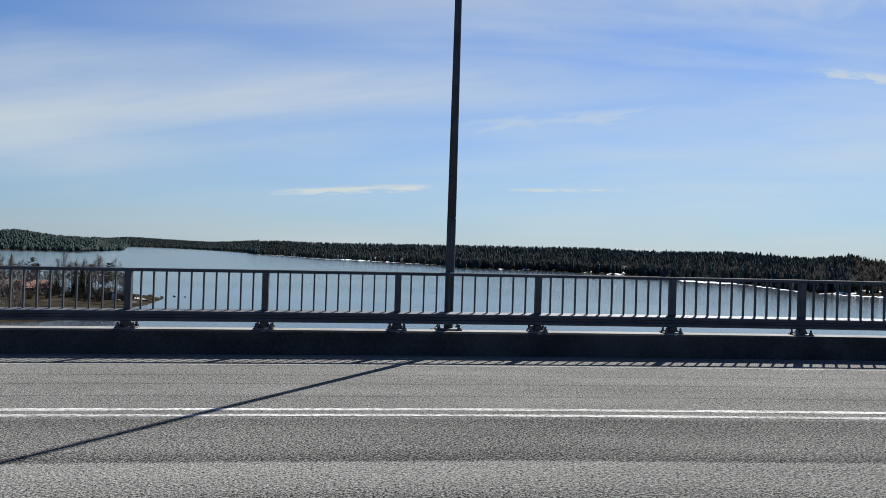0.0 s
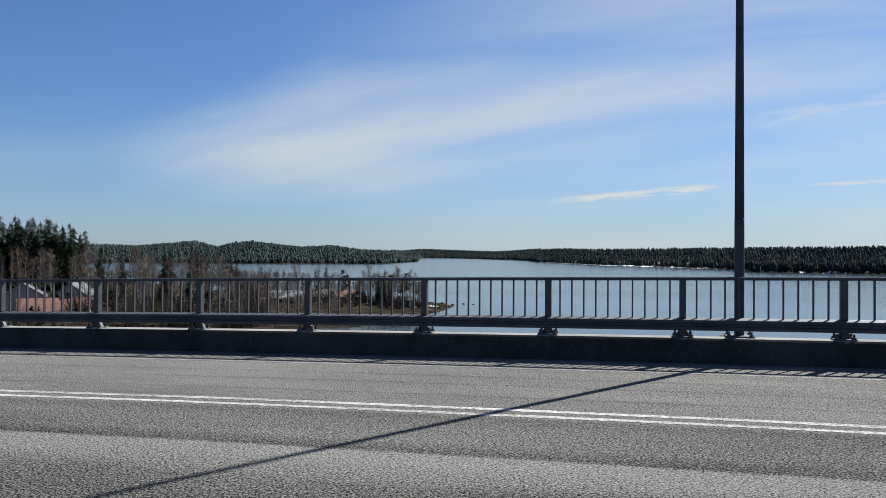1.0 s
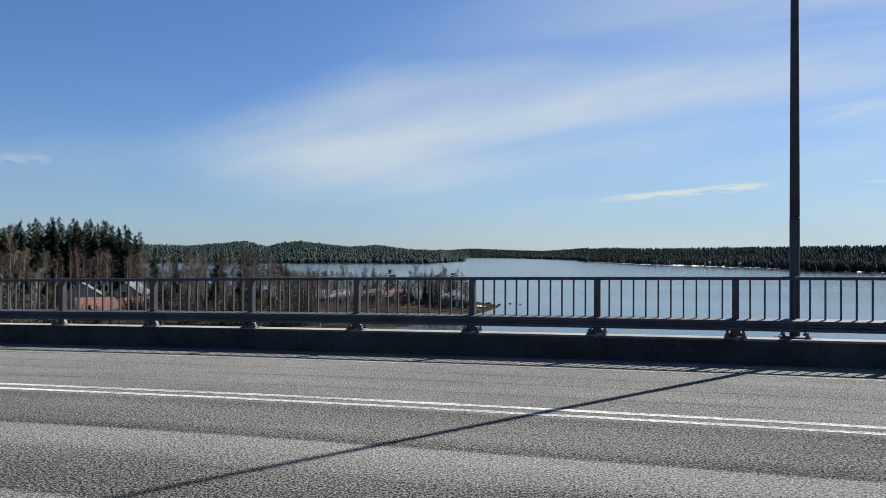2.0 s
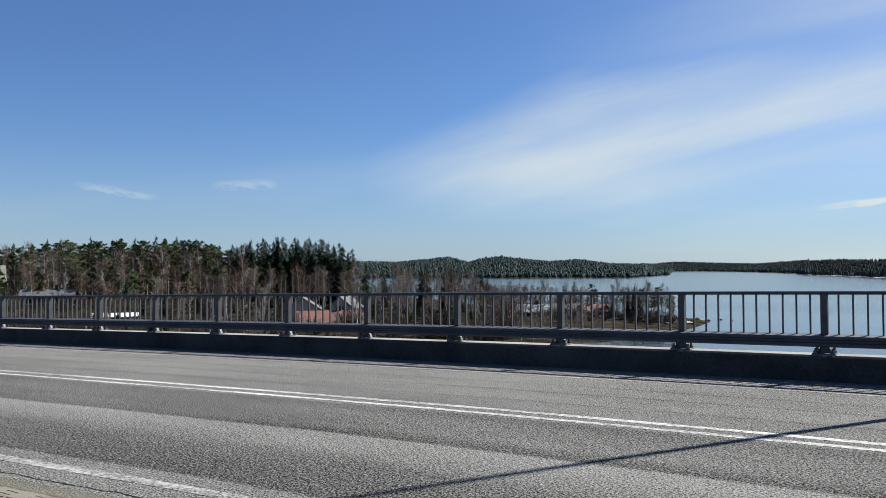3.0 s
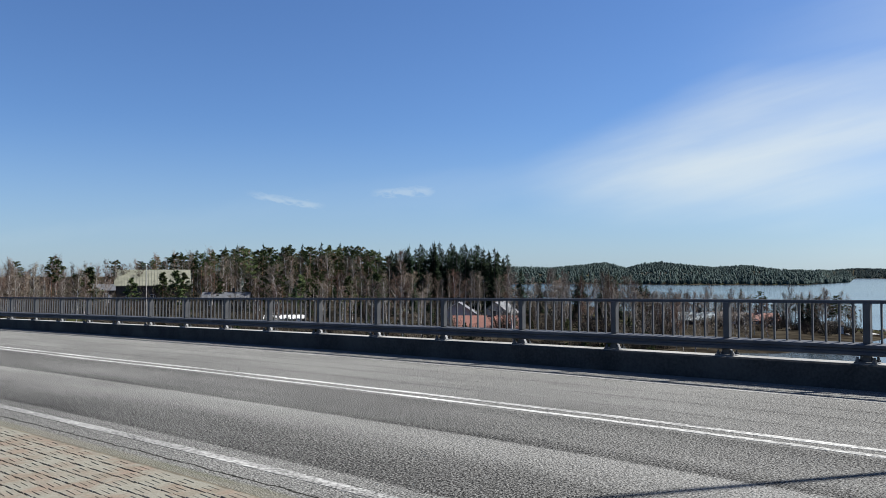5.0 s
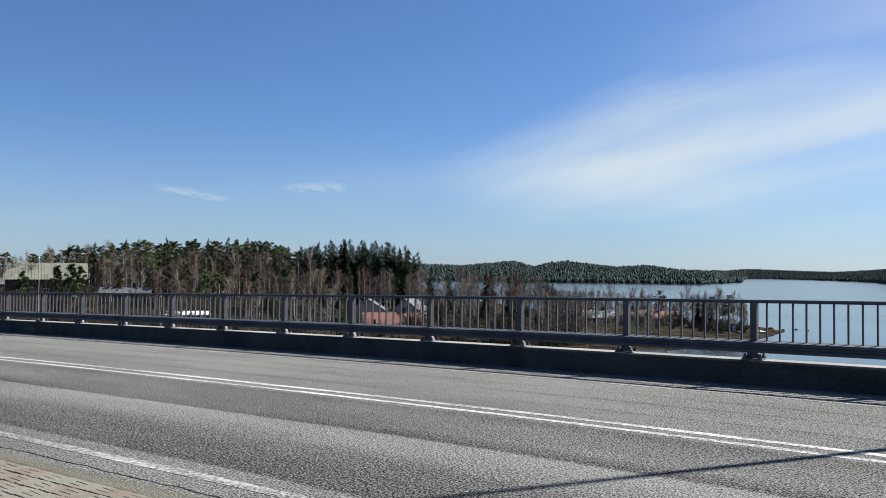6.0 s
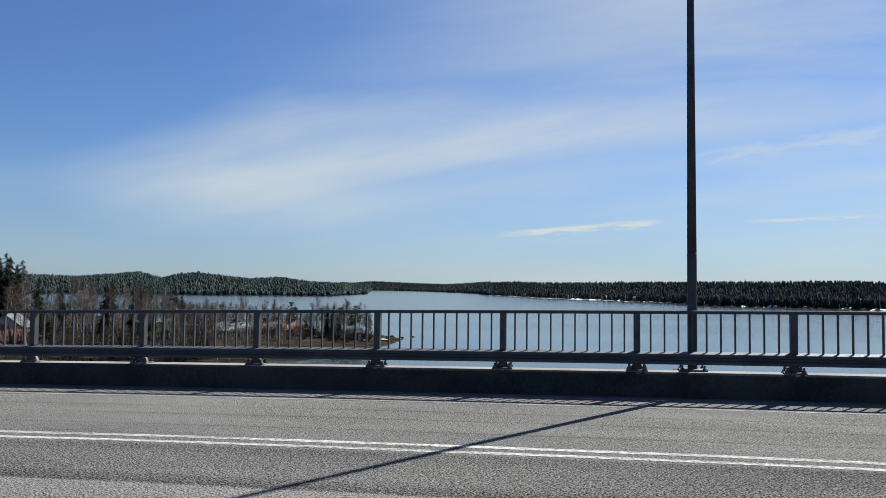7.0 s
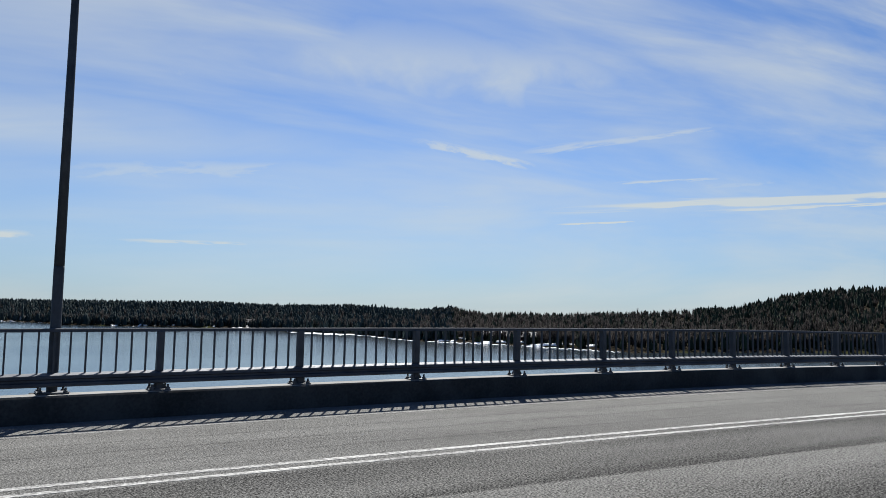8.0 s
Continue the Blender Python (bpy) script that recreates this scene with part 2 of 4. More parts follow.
ASPHALT, PAINT, OLD_PAINT, WATER, GROUND = asphalt_material(), paint_material("road_paint", 0.42, 0.74, 0.54), paint_material("old_road_paint", 0.50, 0.74, 0.36), water_material(), ground_material()
# shade is put into the dark concrete, sunlight into the pale one
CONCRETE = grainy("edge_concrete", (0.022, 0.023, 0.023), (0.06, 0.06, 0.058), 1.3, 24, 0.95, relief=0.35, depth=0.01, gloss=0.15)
SUNLIT_CONCRETE = grainy("sunlit_concrete", (0.15, 0.15, 0.145), (0.28, 0.275, 0.265), 1.3, 24, 0.95, relief=0.35, depth=0.01, gloss=0.15)
STEEL = grainy("galvanised_steel", (0.05, 0.053, 0.058), (0.09, 0.093, 0.099), 3.0, 40, 0.62, 0.65, relief=0.1, depth=0.003, gloss=0.5)
ZINC = grainy("zinc_beam", (0.048, 0.053, 0.063), (0.085, 0.092, 0.105), 2.0, 30, 0.7, 0.6, relief=0.08, depth=0.003)
POLE = grainy("pole_steel", (0.025, 0.03, 0.036), (0.055, 0.062, 0.07), 4.0, 50, 0.6, 0.2, relief=0.1, depth=0.003)
NEEDLES = grainy("spruce_needles", (0.009, 0.017, 0.010), (0.028, 0.043, 0.02), 0.6, 6, 0.9, relief=0, vary=0.3, gloss=0.08)
PINE_NEEDLES = grainy("pine_needles", (0.019, 0.030, 0.012), (0.058, 0.072, 0.027), 0.6, 6, 0.9, relief=0, vary=0.3, gloss=0.08)
BARK = grainy("dark_bark", (0.035, 0.026, 0.02), (0.10, 0.078, 0.06), 1.5, 12, 0.95, relief=0.4, depth=0.03)
PINE_BARK = grainy("pine_bark", (0.10, 0.05, 0.03), (0.22, 0.125, 0.07), 1.2, 9, 0.95, relief=0.4, depth=0.03)
BIRCH_BARK = grainy("birch_bark", (0.08, 0.07, 0.065), (0.5, 0.48, 0.45), 1.6, 7, 0.8, relief=0.2, depth=0.02, stretch=(1, 1, 2.5))
SCRUB = grainy("scrub_stems", (0.026, 0.022, 0.018), (0.075, 0.06, 0.047), 0.8, 6, 0.95, relief=0, vary=0.35, gloss=0.1)


def twig_material():
    """Bare twigs: each tree grey-tan, tan or reddish."""
    m, t, b = material("bare_twigs")
    r = t.nodes.new("ShaderNodeObjectInfo").outputs["Random"]
    n = nd(t, "ShaderNodeValToRGB", Fac=r)
    tones = ((0.0, (0.11, 0.086, 0.068)), (0.35, (0.155, 0.132, 0.108)), (0.6, (0.12, 0.078, 0.057)), (0.8, (0.10, 0.052, 0.038)), (1.0, (0.185, 0.155, 0.115)))
    while len(n.color_ramp.elements) < len(tones):
        n.color_ramp.elements.new(0.5)
    for e, (at, c) in zip(n.color_ramp.elements, tones):
        e.position, e.color = at, (*c, 1)
    co = t.nodes.new("ShaderNodeTexCoord").outputs["Object"]
    col = mix(t, mapr(t, noise_tex(t, co, 1.2, 4.0), 0.35, 0.65, 0.0, 0.6), n.outputs[0], (0.05, 0.04, 0.034))
    t.links.new(col, b.inputs["Base Color"])
    b.inputs["Roughness"].default_value = 0.9
    b.inputs["Specular IOR Level"].default_value = 0.15
    return m


TWIGS = twig_material()
# the blue in these two base colours is painted distance haze
HAZED_GREEN = grainy("hazed_conifers", (0.029, 0.046, 0.043), (0.050, 0.072, 0.064), 0.012, 0.12, 0.95, relief=0, vary=0.25, island=True, gloss=0.1)
HAZED_DARK = grainy("hazed_spruces", (0.020, 0.031, 0.030), (0.040, 0.056, 0.052), 0.012, 0.12, 0.95, relief=0, vary=0.25, island=True, gloss=0.1)
SLOPE_DARK = grainy("slope_conifers", (0.018, 0.027, 0.018), (0.038, 0.052, 0.032), 0.02, 0.3, 0.95, relief=0, vary=0.3, island=True, gloss=0.05)
FAR_BROWN = grainy("far_bare_trees", (0.016, 0.014, 0.014), (0.030, 0.026, 0.025), 0.02, 0.3, 0.95, relief=0, vary=0.3, island=True, gloss=0.1)
SNOW = grainy("old_snow", (0.62, 0.64, 0.66), (0.85, 0.86, 0.88), 0.2, 2.0, 0.7, relief=0.3, depth=0.05)
ROCK = grainy("granite", (0.04, 0.038, 0.036), (0.13, 0.124, 0.118), 0.5, 5, 0.9, relief=0.5, depth=0.05)


# ---------------------------------------------------------------- building blocks
def part(name, bm, mat, parent=None, label="", smooth=False):
    """Links a bmesh as one mesh object under its thing."""
    me = bpy.data.meshes.new(name)
    bm.to_mesh(me)
    bm.free()
    me.materials.append(mat)
    if smooth:
        me.polygons.foreach_set("use_smooth", [True] * len(me.polygons))
    ob = new(name, me)
    ob.parent = parent
    if label:
        tagged(ob, label)
    return ob


def arrays(name, verts, faces, mat, parent=None, label="", smooth=False):
    """The same from lists of corners and faces."""
    me = bpy.data.meshes.new(name)
    me.from_pydata([tuple(map(float, v)) for v in verts], [], faces)
    me.materials.append(mat)
    if smooth:
        me.polygons.foreach_set("use_smooth", [True] * len(me.polygons))
    me.update()
    ob = new(name, me)
    ob.parent = parent
    if label:
        tagged(ob, label)
    return ob


def empty(name, m=None):
    ob = new(name)
    ob.empty_display_size = 0.2
    if m is not None:
        ob.matrix_world = m
    return ob


def box(bm, x0, y0, z0, x1, y1, z1, m=None, bevel=0.0):
    """A box between two corners; its edges may be rounded."""
    vs = [bm.verts.new((x, y, z)) for x in (x0, x1) for y in (y0, y1) for z in (z0, z1)]
    fs = [bm.faces.new([vs[i] for i in f]) for f in ((0, 1, 3, 2), (4, 6, 7, 5), (0, 4, 5, 1), (2, 3, 7, 6), (0, 2, 6, 4), (1, 5, 7, 3))]
    if bevel:
        es = list({e for f in fs for e in f.edges})
        out = bmesh.ops.bevel(bm, geom=es, offset=bevel, segments=1, affect="EDGES")
        vs = list({v for f in out["faces"] for v in f.verts})
    if m is not None:
        bmesh.ops.transform(bm, matrix=m, verts=vs)
    return vs


def tube(bm, pts, radii, sides=8, caps=True):
    """A tapered tube along points."""
    rings = []
    for i, p in enumerate(pts):
        a, b = Vector(pts[max(i - 1, 0)]), Vector(pts[min(i + 1, len(pts) - 1)])
        q = (b - a).normalized().to_track_quat("Z", "Y")
        rings.append([bm.verts.new(Vector(p) + q @ Vector((radii[i] * math.cos(k * math.tau / sides), radii[i] * math.sin(k * math.tau / sides), 0))) for k in range(sides)])
    for r, s in zip(rings[:-1], rings[1:]):
        for k in range(sides):
            bm.faces.new((r[k], r[(k + 1) % sides], s[(k + 1) % sides], s[k]))
    if caps:
        bm.faces.new(rings[0][::-1])
        bm.faces.new(rings[-1])


# ---------------------------------------------------------------- the bridge's line
RAIL = 11.559
X0, X1 = -34.0, 24.0


def bend(x):
    """How far the bridge bends towards the pavement side at x."""
    c = min(max(x, X0), X1)
    y = -7.19e-4 * c * c + 2.242e-5 * c ** 3
    return y + (x - c) * (-1.438e-3 * c + 6.726e-5 * c * c)


def rise(x):
    """Height of the road at x."""
    c = min(max(x, X0), X1)
    z = 0.01237 * c - 3.359e-4 * c * c - 6.704e-6 * c ** 3
    return z + (x - c) * (0.01237 - 6.718e-4 * c - 2.011e-5 * c * c)


def fan(x):
    """Lateral stretch towards both ends, shaped so the lines fit the camera's view."""
    return 1 + 0.0065 * min(max(-4.5 - x, 0.0), 13.0) + 0.006 * min(max(x - 1.0, 0.0), 25.0)


def on(x, lat, z):
    """A point of the bridge: along it, across it from the railing's line, and above the road."""
    lat = lat * fan(x)
    return (x, RAIL + bend(x) + lat, rise(x) + z)


def stations(a, b, step):
    n = max(1, round((b - a) / step))
    return [a + (b - a) * i / n for i in range(n + 1)]


def ribbon(name, xs, profile, mat, parent=None, closed=True, label=""):
    """A profile of (across, up) swept along the bridge, with UV in metres."""
    n = len(profile)
    verts = [on(x, lat, z) for x in xs for lat, z in profile]
    faces = []
    for i in range(len(xs) - 1):
        for k in range(n if closed else n - 1):
            a, b = i * n + k, i * n + (k + 1) % n
            faces.append((a, a + n, b + n, b))
    if closed:
        faces += [tuple(range(n)), tuple(range(len(verts) - 1, len(verts) - n - 1, -1))]
    ob = arrays(name, verts, faces, mat, parent, label)
    me = ob.data
    uv = me.uv_layers.new(name="along")
    idx = np.empty(len(me.loops), dtype=np.int32)
    me.loops.foreach_get("vertex_index", idx)
    flat = np.array([(x, lat + 0.3 * z) for x in xs for lat, z in profile])
    uv.data.foreach_set("uv", flat[idx].ravel())
    return ob


# ---------------------------------------------------------------- land and water
LAKE = EYE - 15.0
SHORE = ((-180, 500), (-120, 300), (-90, 420), (-75, 480), (-60, 460), (-52, 410), (-46, 372), (-41, 400), (-35, 450), (-30.5, 470), (-29.2, 493), (-25.7, 596), (-21.6, 641), (-19.3, 735),
         (-14, 788), (-6.7, 825), (-5, 954), (0, 1130), (4, 1263), (8.3, 1753), (9.1, 2203), (15.1, 3700), (16.7, 3750), (17.0, 1800), (19.7, 1302), (27, 1282), (36, 1390), (60, 1500), (100, 800), (180, 500))
RIDGE = ((-180, 1.5), (-90, 2.6), (-62, 2.56), (-58.4, 2.38), (-56, 2.0), (-54.3, 1.5), (-52.5, 1.05), (-47, .8), (-41, .52), (-35, .5), (-33.2, .83), (-30.4, .54), (-25.4, .8), (-20.6, .66),
         (-16, .8), (-5, .67), (2.4, .56), (6.8, .57), (8.7, .46), (11.4, .29), (16.7, .45), (17.3, .42), (17.9, .36), (18.6, .34), (21, .43), (23.4, .74), (25.3, .60), (27.5, .82), (29.2, 1.0), (30.4, .84), (31.2, .58), (32.8, .98), (34.5, .8), (36.5, .62), (40, .7), (44, .4), (50, .05), (180, .05))
BANK = ((-55, -420), (-55, -60), (-55, 10), (-58, 60), (-66, 110), (-69, 146), (-61, 154), (-57, 198), (-59, 222), (-67, 233), (-92, 238), (-130, 250), (-180, 288), (-260, 350), (-420, 460), (-800, 600), (-2400, 800), (-2400, -420))


def inland(x, y):
    """Metres from the bank's shoreline, positive on land."""
    x, y = np.asarray(x, float), np.asarray(y, float)
    best, inside = np.full(x.shape, 1e9), np.zeros(x.shape, bool)
    for (ax, ay), (bx, by) in zip(BANK, BANK[1:] + BANK[:1]):
        dx, dy = bx - ax, by - ay
        k = np.clip(((x - ax) * dx + (y - ay) * dy) / (dx * dx + dy * dy), 0, 1)
        best = np.minimum(best, np.hypot(x - ax - k * dx, y - ay - k * dy))
        hit = (ay > y) != (by > y)
        inside ^= hit & (x < ax + (y - ay) / (dy if dy else 1e-9) * dx)
    return np.where(inside, best, -best)


def lumps(x, y, size, seed=0.0):
    """Cheap smooth unevenness, about -1 to 1."""
    a, b = x / size + seed, y / size - seed
    return (np.sin(a * 1.3 + 0.7 * np.sin(b * 1.1)) + np.sin(b * 1.7 + 1.1 * np.sin(a * 0.9 + 2)) + 0.6 * np.sin(2.3 * a + 1.9 * b)) / 2.6


def land_of(x, y):
    """Azimuth to the left, distance, shore distance and ridge distance and height on the far side."""
    az, r = np.degrees(np.arctan2(-x, y)), np.hypot(x, y)
    s = np.interp(az, *zip(*SHORE)) * (1 + 0.012 * np.sin(az * 5.1) + 0.008 * np.sin(az * 13))
    ridge = np.minimum(s * 1.3 + 320, 4300)
    tip = np.clip((18.6 - az) / 0.7, 0, 1) * (az > 16.7)
    ridge = ridge + (4300 - ridge) * tip
    top = EYE + ridge * np.tan(np.radians(np.interp(az, *zip(*RIDGE)))) - 8
    return az, r, s, ridge, np.maximum(top, LAKE + 5)


def ground_z(x, y):
    x, y = np.asarray(x, float), np.asarray(y, float)
    az, r, s, ridge, top = land_of(x, y)
    d = r - s
    k = np.clip(d / np.maximum(ridge - s, 1), 0, 1)
    far = LAKE + 0.6 + (top - LAKE - 0.6) * k ** np.where((az > 16.7) & (az < 18.6), 3.5, 0.85) + lumps(x, y, 60) * 3 * k * (1 - k) * 2
    far = np.where(d > 0, far, LAKE + 0.6 + np.maximum(d * 0.12, -6))
    b = inland(x, y)
    near = LAKE + 0.5 + 8.0 * (1 - np.exp(-(np.maximum(b, 0) / 105) ** 1.4)) + lumps(x, y, 23) * np.clip(b / 40, 0, 1) * 0.7
    near = np.where(b > 0, near, LAKE + 0.5 + np.maximum(b * 0.2, -6))
    return np.maximum(far, near)


def build_ground():
    az = np.concatenate([np.arange(-180, -80, 4.0), np.arange(-80, 82, 0.5), np.arange(82, 180, 4.0)])
    rr = np.concatenate([[0.5, 20, 40], np.arange(50, 340, 5.0), np.geomspace(340, 4800, 75)])
    a, r = np.meshgrid(np.radians(az), rr)
    x, y = -np.sin(a) * r, np.cos(a) * r
    z = ground_z(x, y)
    n, m = len(az), len(rr)
    verts = np.stack([x, y, z], -1).reshape(-1, 3).tolist()
    faces = [(i * n + j, i * n + (j + 1) % n, (i + 1) * n + (j + 1) % n, (i + 1) * n + j) for i in range(m - 1) for j in range(n)]
    ob = arrays("ground", verts, faces, GROUND, smooth=True)
    tagged(ob, "forest floor and pale dead spring grass of the lake shores", "ground", kind="structure")


def build_lake():
    n = 96
    verts = [(0, 0, LAKE)] + [(4700 * math.cos(k * math.tau / n), 4700 * math.sin(k * math.tau / n), LAKE) for k in range(n)]
    ob = arrays("water", verts, [(0, 1 + k, 1 + (k + 1) % n) for k in range(n)], WATER)
    tagged(ob, "calm pale blue lake with faint ripples", "lake", kind="structure")


build_ground()
build_lake()


def ice_strip(name, az0, az1, width, gap):
    """A sheet of old ice along the far shore, thicker in the middle, with a ragged edge."""
    rng = random.Random(name)
    verts, n = [], 60
    for i in range(n + 1):
        az = az0 + (az1 - az0) * i / n
        _, _, s, _, _ = land_of(-np.sin(np.radians(az)), np.cos(np.radians(az)))
        w = width * math.sin(math.pi * i / n) ** 0.6 * rng.uniform(0.75, 1.1) + 1
        for r, z in ((s + 3 - gap, -0.3), (s + 3 - gap, 0.18), (s + 3 - gap - w, 0.14), (s + 3 - gap - w, -0.3)):
            verts.append((-math.sin(radians(az)) * r, math.cos(radians(az)) * r, LAKE + z))
    faces = []
    for i in range(n):
        for k in range(3):
            a = i * 4 + k
            faces.append((a, a + 4, a + 5, a + 1))
    return tagged(arrays(name, verts, faces, SNOW), "thin white sheet of old spring ice along the shore", "ice")


ice_strip("shore_ice", -21.0, -26.5, 42, 2)
ice_strip("shore_ice", -26.0, -30.6, 14, 4)
ice_strip("shore_ice", 9.0, -5.5, 18, 3)
ice_strip("shore_ice", -31, -37, 5, 12)
ice_strip("shore_ice", -38, -45, 4, 10)


def bare_wood(name, label, rng, x, y, z, h):
    """Leafless trees as bundles of thin upright spikes."""
    near = name.startswith("bank")
    count, spikes = len(x), 22 if near else 11
    f = rng.uniform(0.0, 0.55, (count, spikes))
    f[:, 0] = 0
    az, out = rng.uniform(0, math.tau, (count, spikes)), rng.uniform(0.05, 0.2, (count, spikes))
    out[:, 0] = 0.01
    tip = rng.uniform(0.7, 1.0, (count, spikes))
    tip[:, 0] = 1.0
    wide = rng.uniform(0.012, 0.03, (count, spikes)) * (0.3 if near else 0.5)
    hh = h[:, None]
    rx, ry, rz = x[:, None] + 0 * f, y[:, None] + 0 * f, z[:, None] + f * hh
    tx, ty, tz = x[:, None] + np.cos(az) * out * hh, y[:, None] + np.sin(az) * out * hh, z[:, None] + np.maximum(tip, f + 0.2) * hh
    mx, my, mz = rx * 0.45 + tx * 0.55, ry * 0.45 + ty * 0.55, rz * 0.5 + tz * 0.5
    w = wide * hh
    verts = np.stack([np.stack(c, -1) for c in ((rx, ry, rz), (mx + w, my, mz), (mx - w * 0.5, my + w * 0.87, mz), (mx - w * 0.5, my - w * 0.87, mz), (tx, ty, tz))], 2).reshape(-1, 3)
    base = (np.arange(count * spikes) * 5)[:, None, None]
    tri = np.array([(0, 2, 1), (0, 3, 2), (0, 1, 3), (1, 2, 4), (2, 3, 4), (3, 1, 4)])[None]
    faces = (base + tri).reshape(-1, 3)
    me = bpy.data.meshes.new(name)
    me.vertices.add(len(verts))
    me.vertices.foreach_set("co", verts.astype(np.float32).ravel())
    me.loops.add(faces.size)
    me.loops.foreach_set("vertex_index", faces.astype(np.int32).ravel())
    me.polygons.add(len(faces))
    me.polygons.foreach_set("loop_start", (np.arange(len(faces)) * 3).astype(np.int32))
    me.polygons.foreach_set("loop_total", np.full(len(faces), 3, np.int32))
    me.update(calc_edges=True)
    me.materials.append(FAR_BROWN)
    return tagged(new(name, me), label, "forest", kind="stuff")


def far_trees(name, label, count, seed, az0, az1, deep, brown, low, high, front=0.5, ring=None, wide=1.0, sides=4, needles=None):
    """A wood as one object: pointed conifers, or rounder bare trees, standing on the far shores."""
    rng = np.random.default_rng(seed)
    az = rng.uniform(az0, az1, count)
    k = np.where(rng.random(count) < front, rng.random(count) ** 2 * 0.25, 0.04 + 0.96 * rng.random(count) ** 0.7) * deep
    x0, y0 = -np.sin(np.radians(az)), np.cos(np.radians(az))
    _, _, s, ridge, _ = land_of(x0, y0)
    r = s + 4 + (ridge * 1.04 - s) * k
    if ring:
        r = rng.uniform(ring[0], ring[1], count)
        keep = inland(x0 * r, y0 * r) > 4
        az, x0, y0, r, count = az[keep], x0[keep], y0[keep], r[keep], int(keep.sum())
    x, y = x0 * r, y0 * r
    z = ground_z(x, y) - 0.3
    h = rng.uniform(low, high, count) * (1 + 0.25 * (rng.random(count) < 0.05))
    if brown:
        return bare_wood(name, label, rng, x, y, z, h)
    prof = ((0.05, 0.0), (0.34, 0.10), (0.25, 0.42), (0.27, 0.46), (0.15, 0.72), (0.16, 0.76), (0.0, 1.0))
    ang = np.arange(sides) * math.tau / sides
    rot = rng.uniform(0, math.tau, count)
    fat = rng.uniform(0.8, 1.25, count) * wide
    rad = np.array([p[0] for p in prof])
    hei = np.array([p[1] for p in prof])
    jag = rng.uniform(0.45, 1.35, (count, len(prof), sides))
    a = ang[None, None, :] + rot[:, None, None]
    rr = rad[None, :, None] * (h * fat)[:, None, None] * jag
    vx = x[:, None, None] + rr * np.cos(a)
    vy = y[:, None, None] + rr * np.sin(a)
    vz = z[:, None, None] + (hei[None, :, None] + rng.uniform(-0.02, 0.02, (count, len(prof), sides)) * (hei[None, :, None] > 0.05) * (hei[None, :, None] < 0.98)) * h[:, None, None]
    verts = np.stack([vx, vy, vz], -1).reshape(-1, 3)
    base = (np.arange(count) * len(prof) * sides)[:, None, None]
    i, j = np.meshgrid(np.arange(len(prof) - 1), np.arange(sides), indexing="ij")
    q = np.stack([i * sides + j, i * sides + (j + 1) % sides, (i + 1) * sides + (j + 1) % sides, (i + 1) * sides + j], -1).reshape(1, -1, 4)
    faces = (base + q).reshape(-1, 4)
    me = bpy.data.meshes.new(name)
    me.vertices.add(len(verts))
    me.vertices.foreach_set("co", verts.astype(np.float32).ravel())
    me.loops.add(faces.size)
    me.loops.foreach_set("vertex_index", faces.astype(np.int32).ravel())
    me.polygons.add(len(faces))
    me.polygons.foreach_set("loop_start", (np.arange(len(faces)) * 4).astype(np.int32))
    me.polygons.foreach_set("loop_total", np.full(len(faces), 4, np.int32))
    me.update(calc_edges=True)
    me.materials.append(needles or HAZED_DARK)
    return tagged(new(name, me), label, "forest", kind="stuff")


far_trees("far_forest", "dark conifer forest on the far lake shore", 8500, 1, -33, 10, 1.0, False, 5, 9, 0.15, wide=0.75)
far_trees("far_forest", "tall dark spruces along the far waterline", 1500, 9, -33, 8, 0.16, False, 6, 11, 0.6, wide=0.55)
far_trees("far_forest", "brown bare birches along the far lake shore", 1800, 2, -75, 6, 0.3, True, 7, 12, 0.6)
far_trees("far_forest", "conifer forest on the distant headland, blue haze put into its colour", 8500, 3, 16.9, 50, 1.0, False, 5, 9, 0.2, needles=HAZED_GREEN)
far_trees("far_forest", "conifers on the low tip of the headland", 1600, 10, 16.8, 18.8, 1.0, False, 6, 10, 0.3, needles=HAZED_GREEN)
far_trees("far_forest", "conifers down to the waterline of the headland", 1100, 12, 16.9, 42, 0.05, False, 5, 8, 1.0, wide=0.6, needles=HAZED_GREEN)
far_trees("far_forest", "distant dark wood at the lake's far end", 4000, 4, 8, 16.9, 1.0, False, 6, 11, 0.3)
far_trees("far_forest", "conifer wood on the slope beside the bridge's far end", 4200, 5, -80, -50, 1.0, False, 5, 9, 0.2, wide=0.6, sides=6, needles=SLOPE_DARK)
far_trees("far_forest", "scattered dark spruces in the bare wood of the slope", 1500, 13, -52, -31, 1.0, False, 4, 8, 0.2, wide=0.6, sides=6, needles=SLOPE_DARK)
far_trees("far_forest", "bare brown wood on the slope beside the bridge's far end", 4500, 8, -75, -30, 0.9, True, 5, 9, 0.3)
far_trees("bank_forest", "deep conifer wood on the near bank", 500, 6, 40, 60, 1.0, False, 9, 14, 0.3, (315, 430))
far_trees("bank_forest", "bare brown wood behind the houses of the near bank", 500, 7, 34, 85, 1.0, True, 6, 10, 0.3, (300, 400))

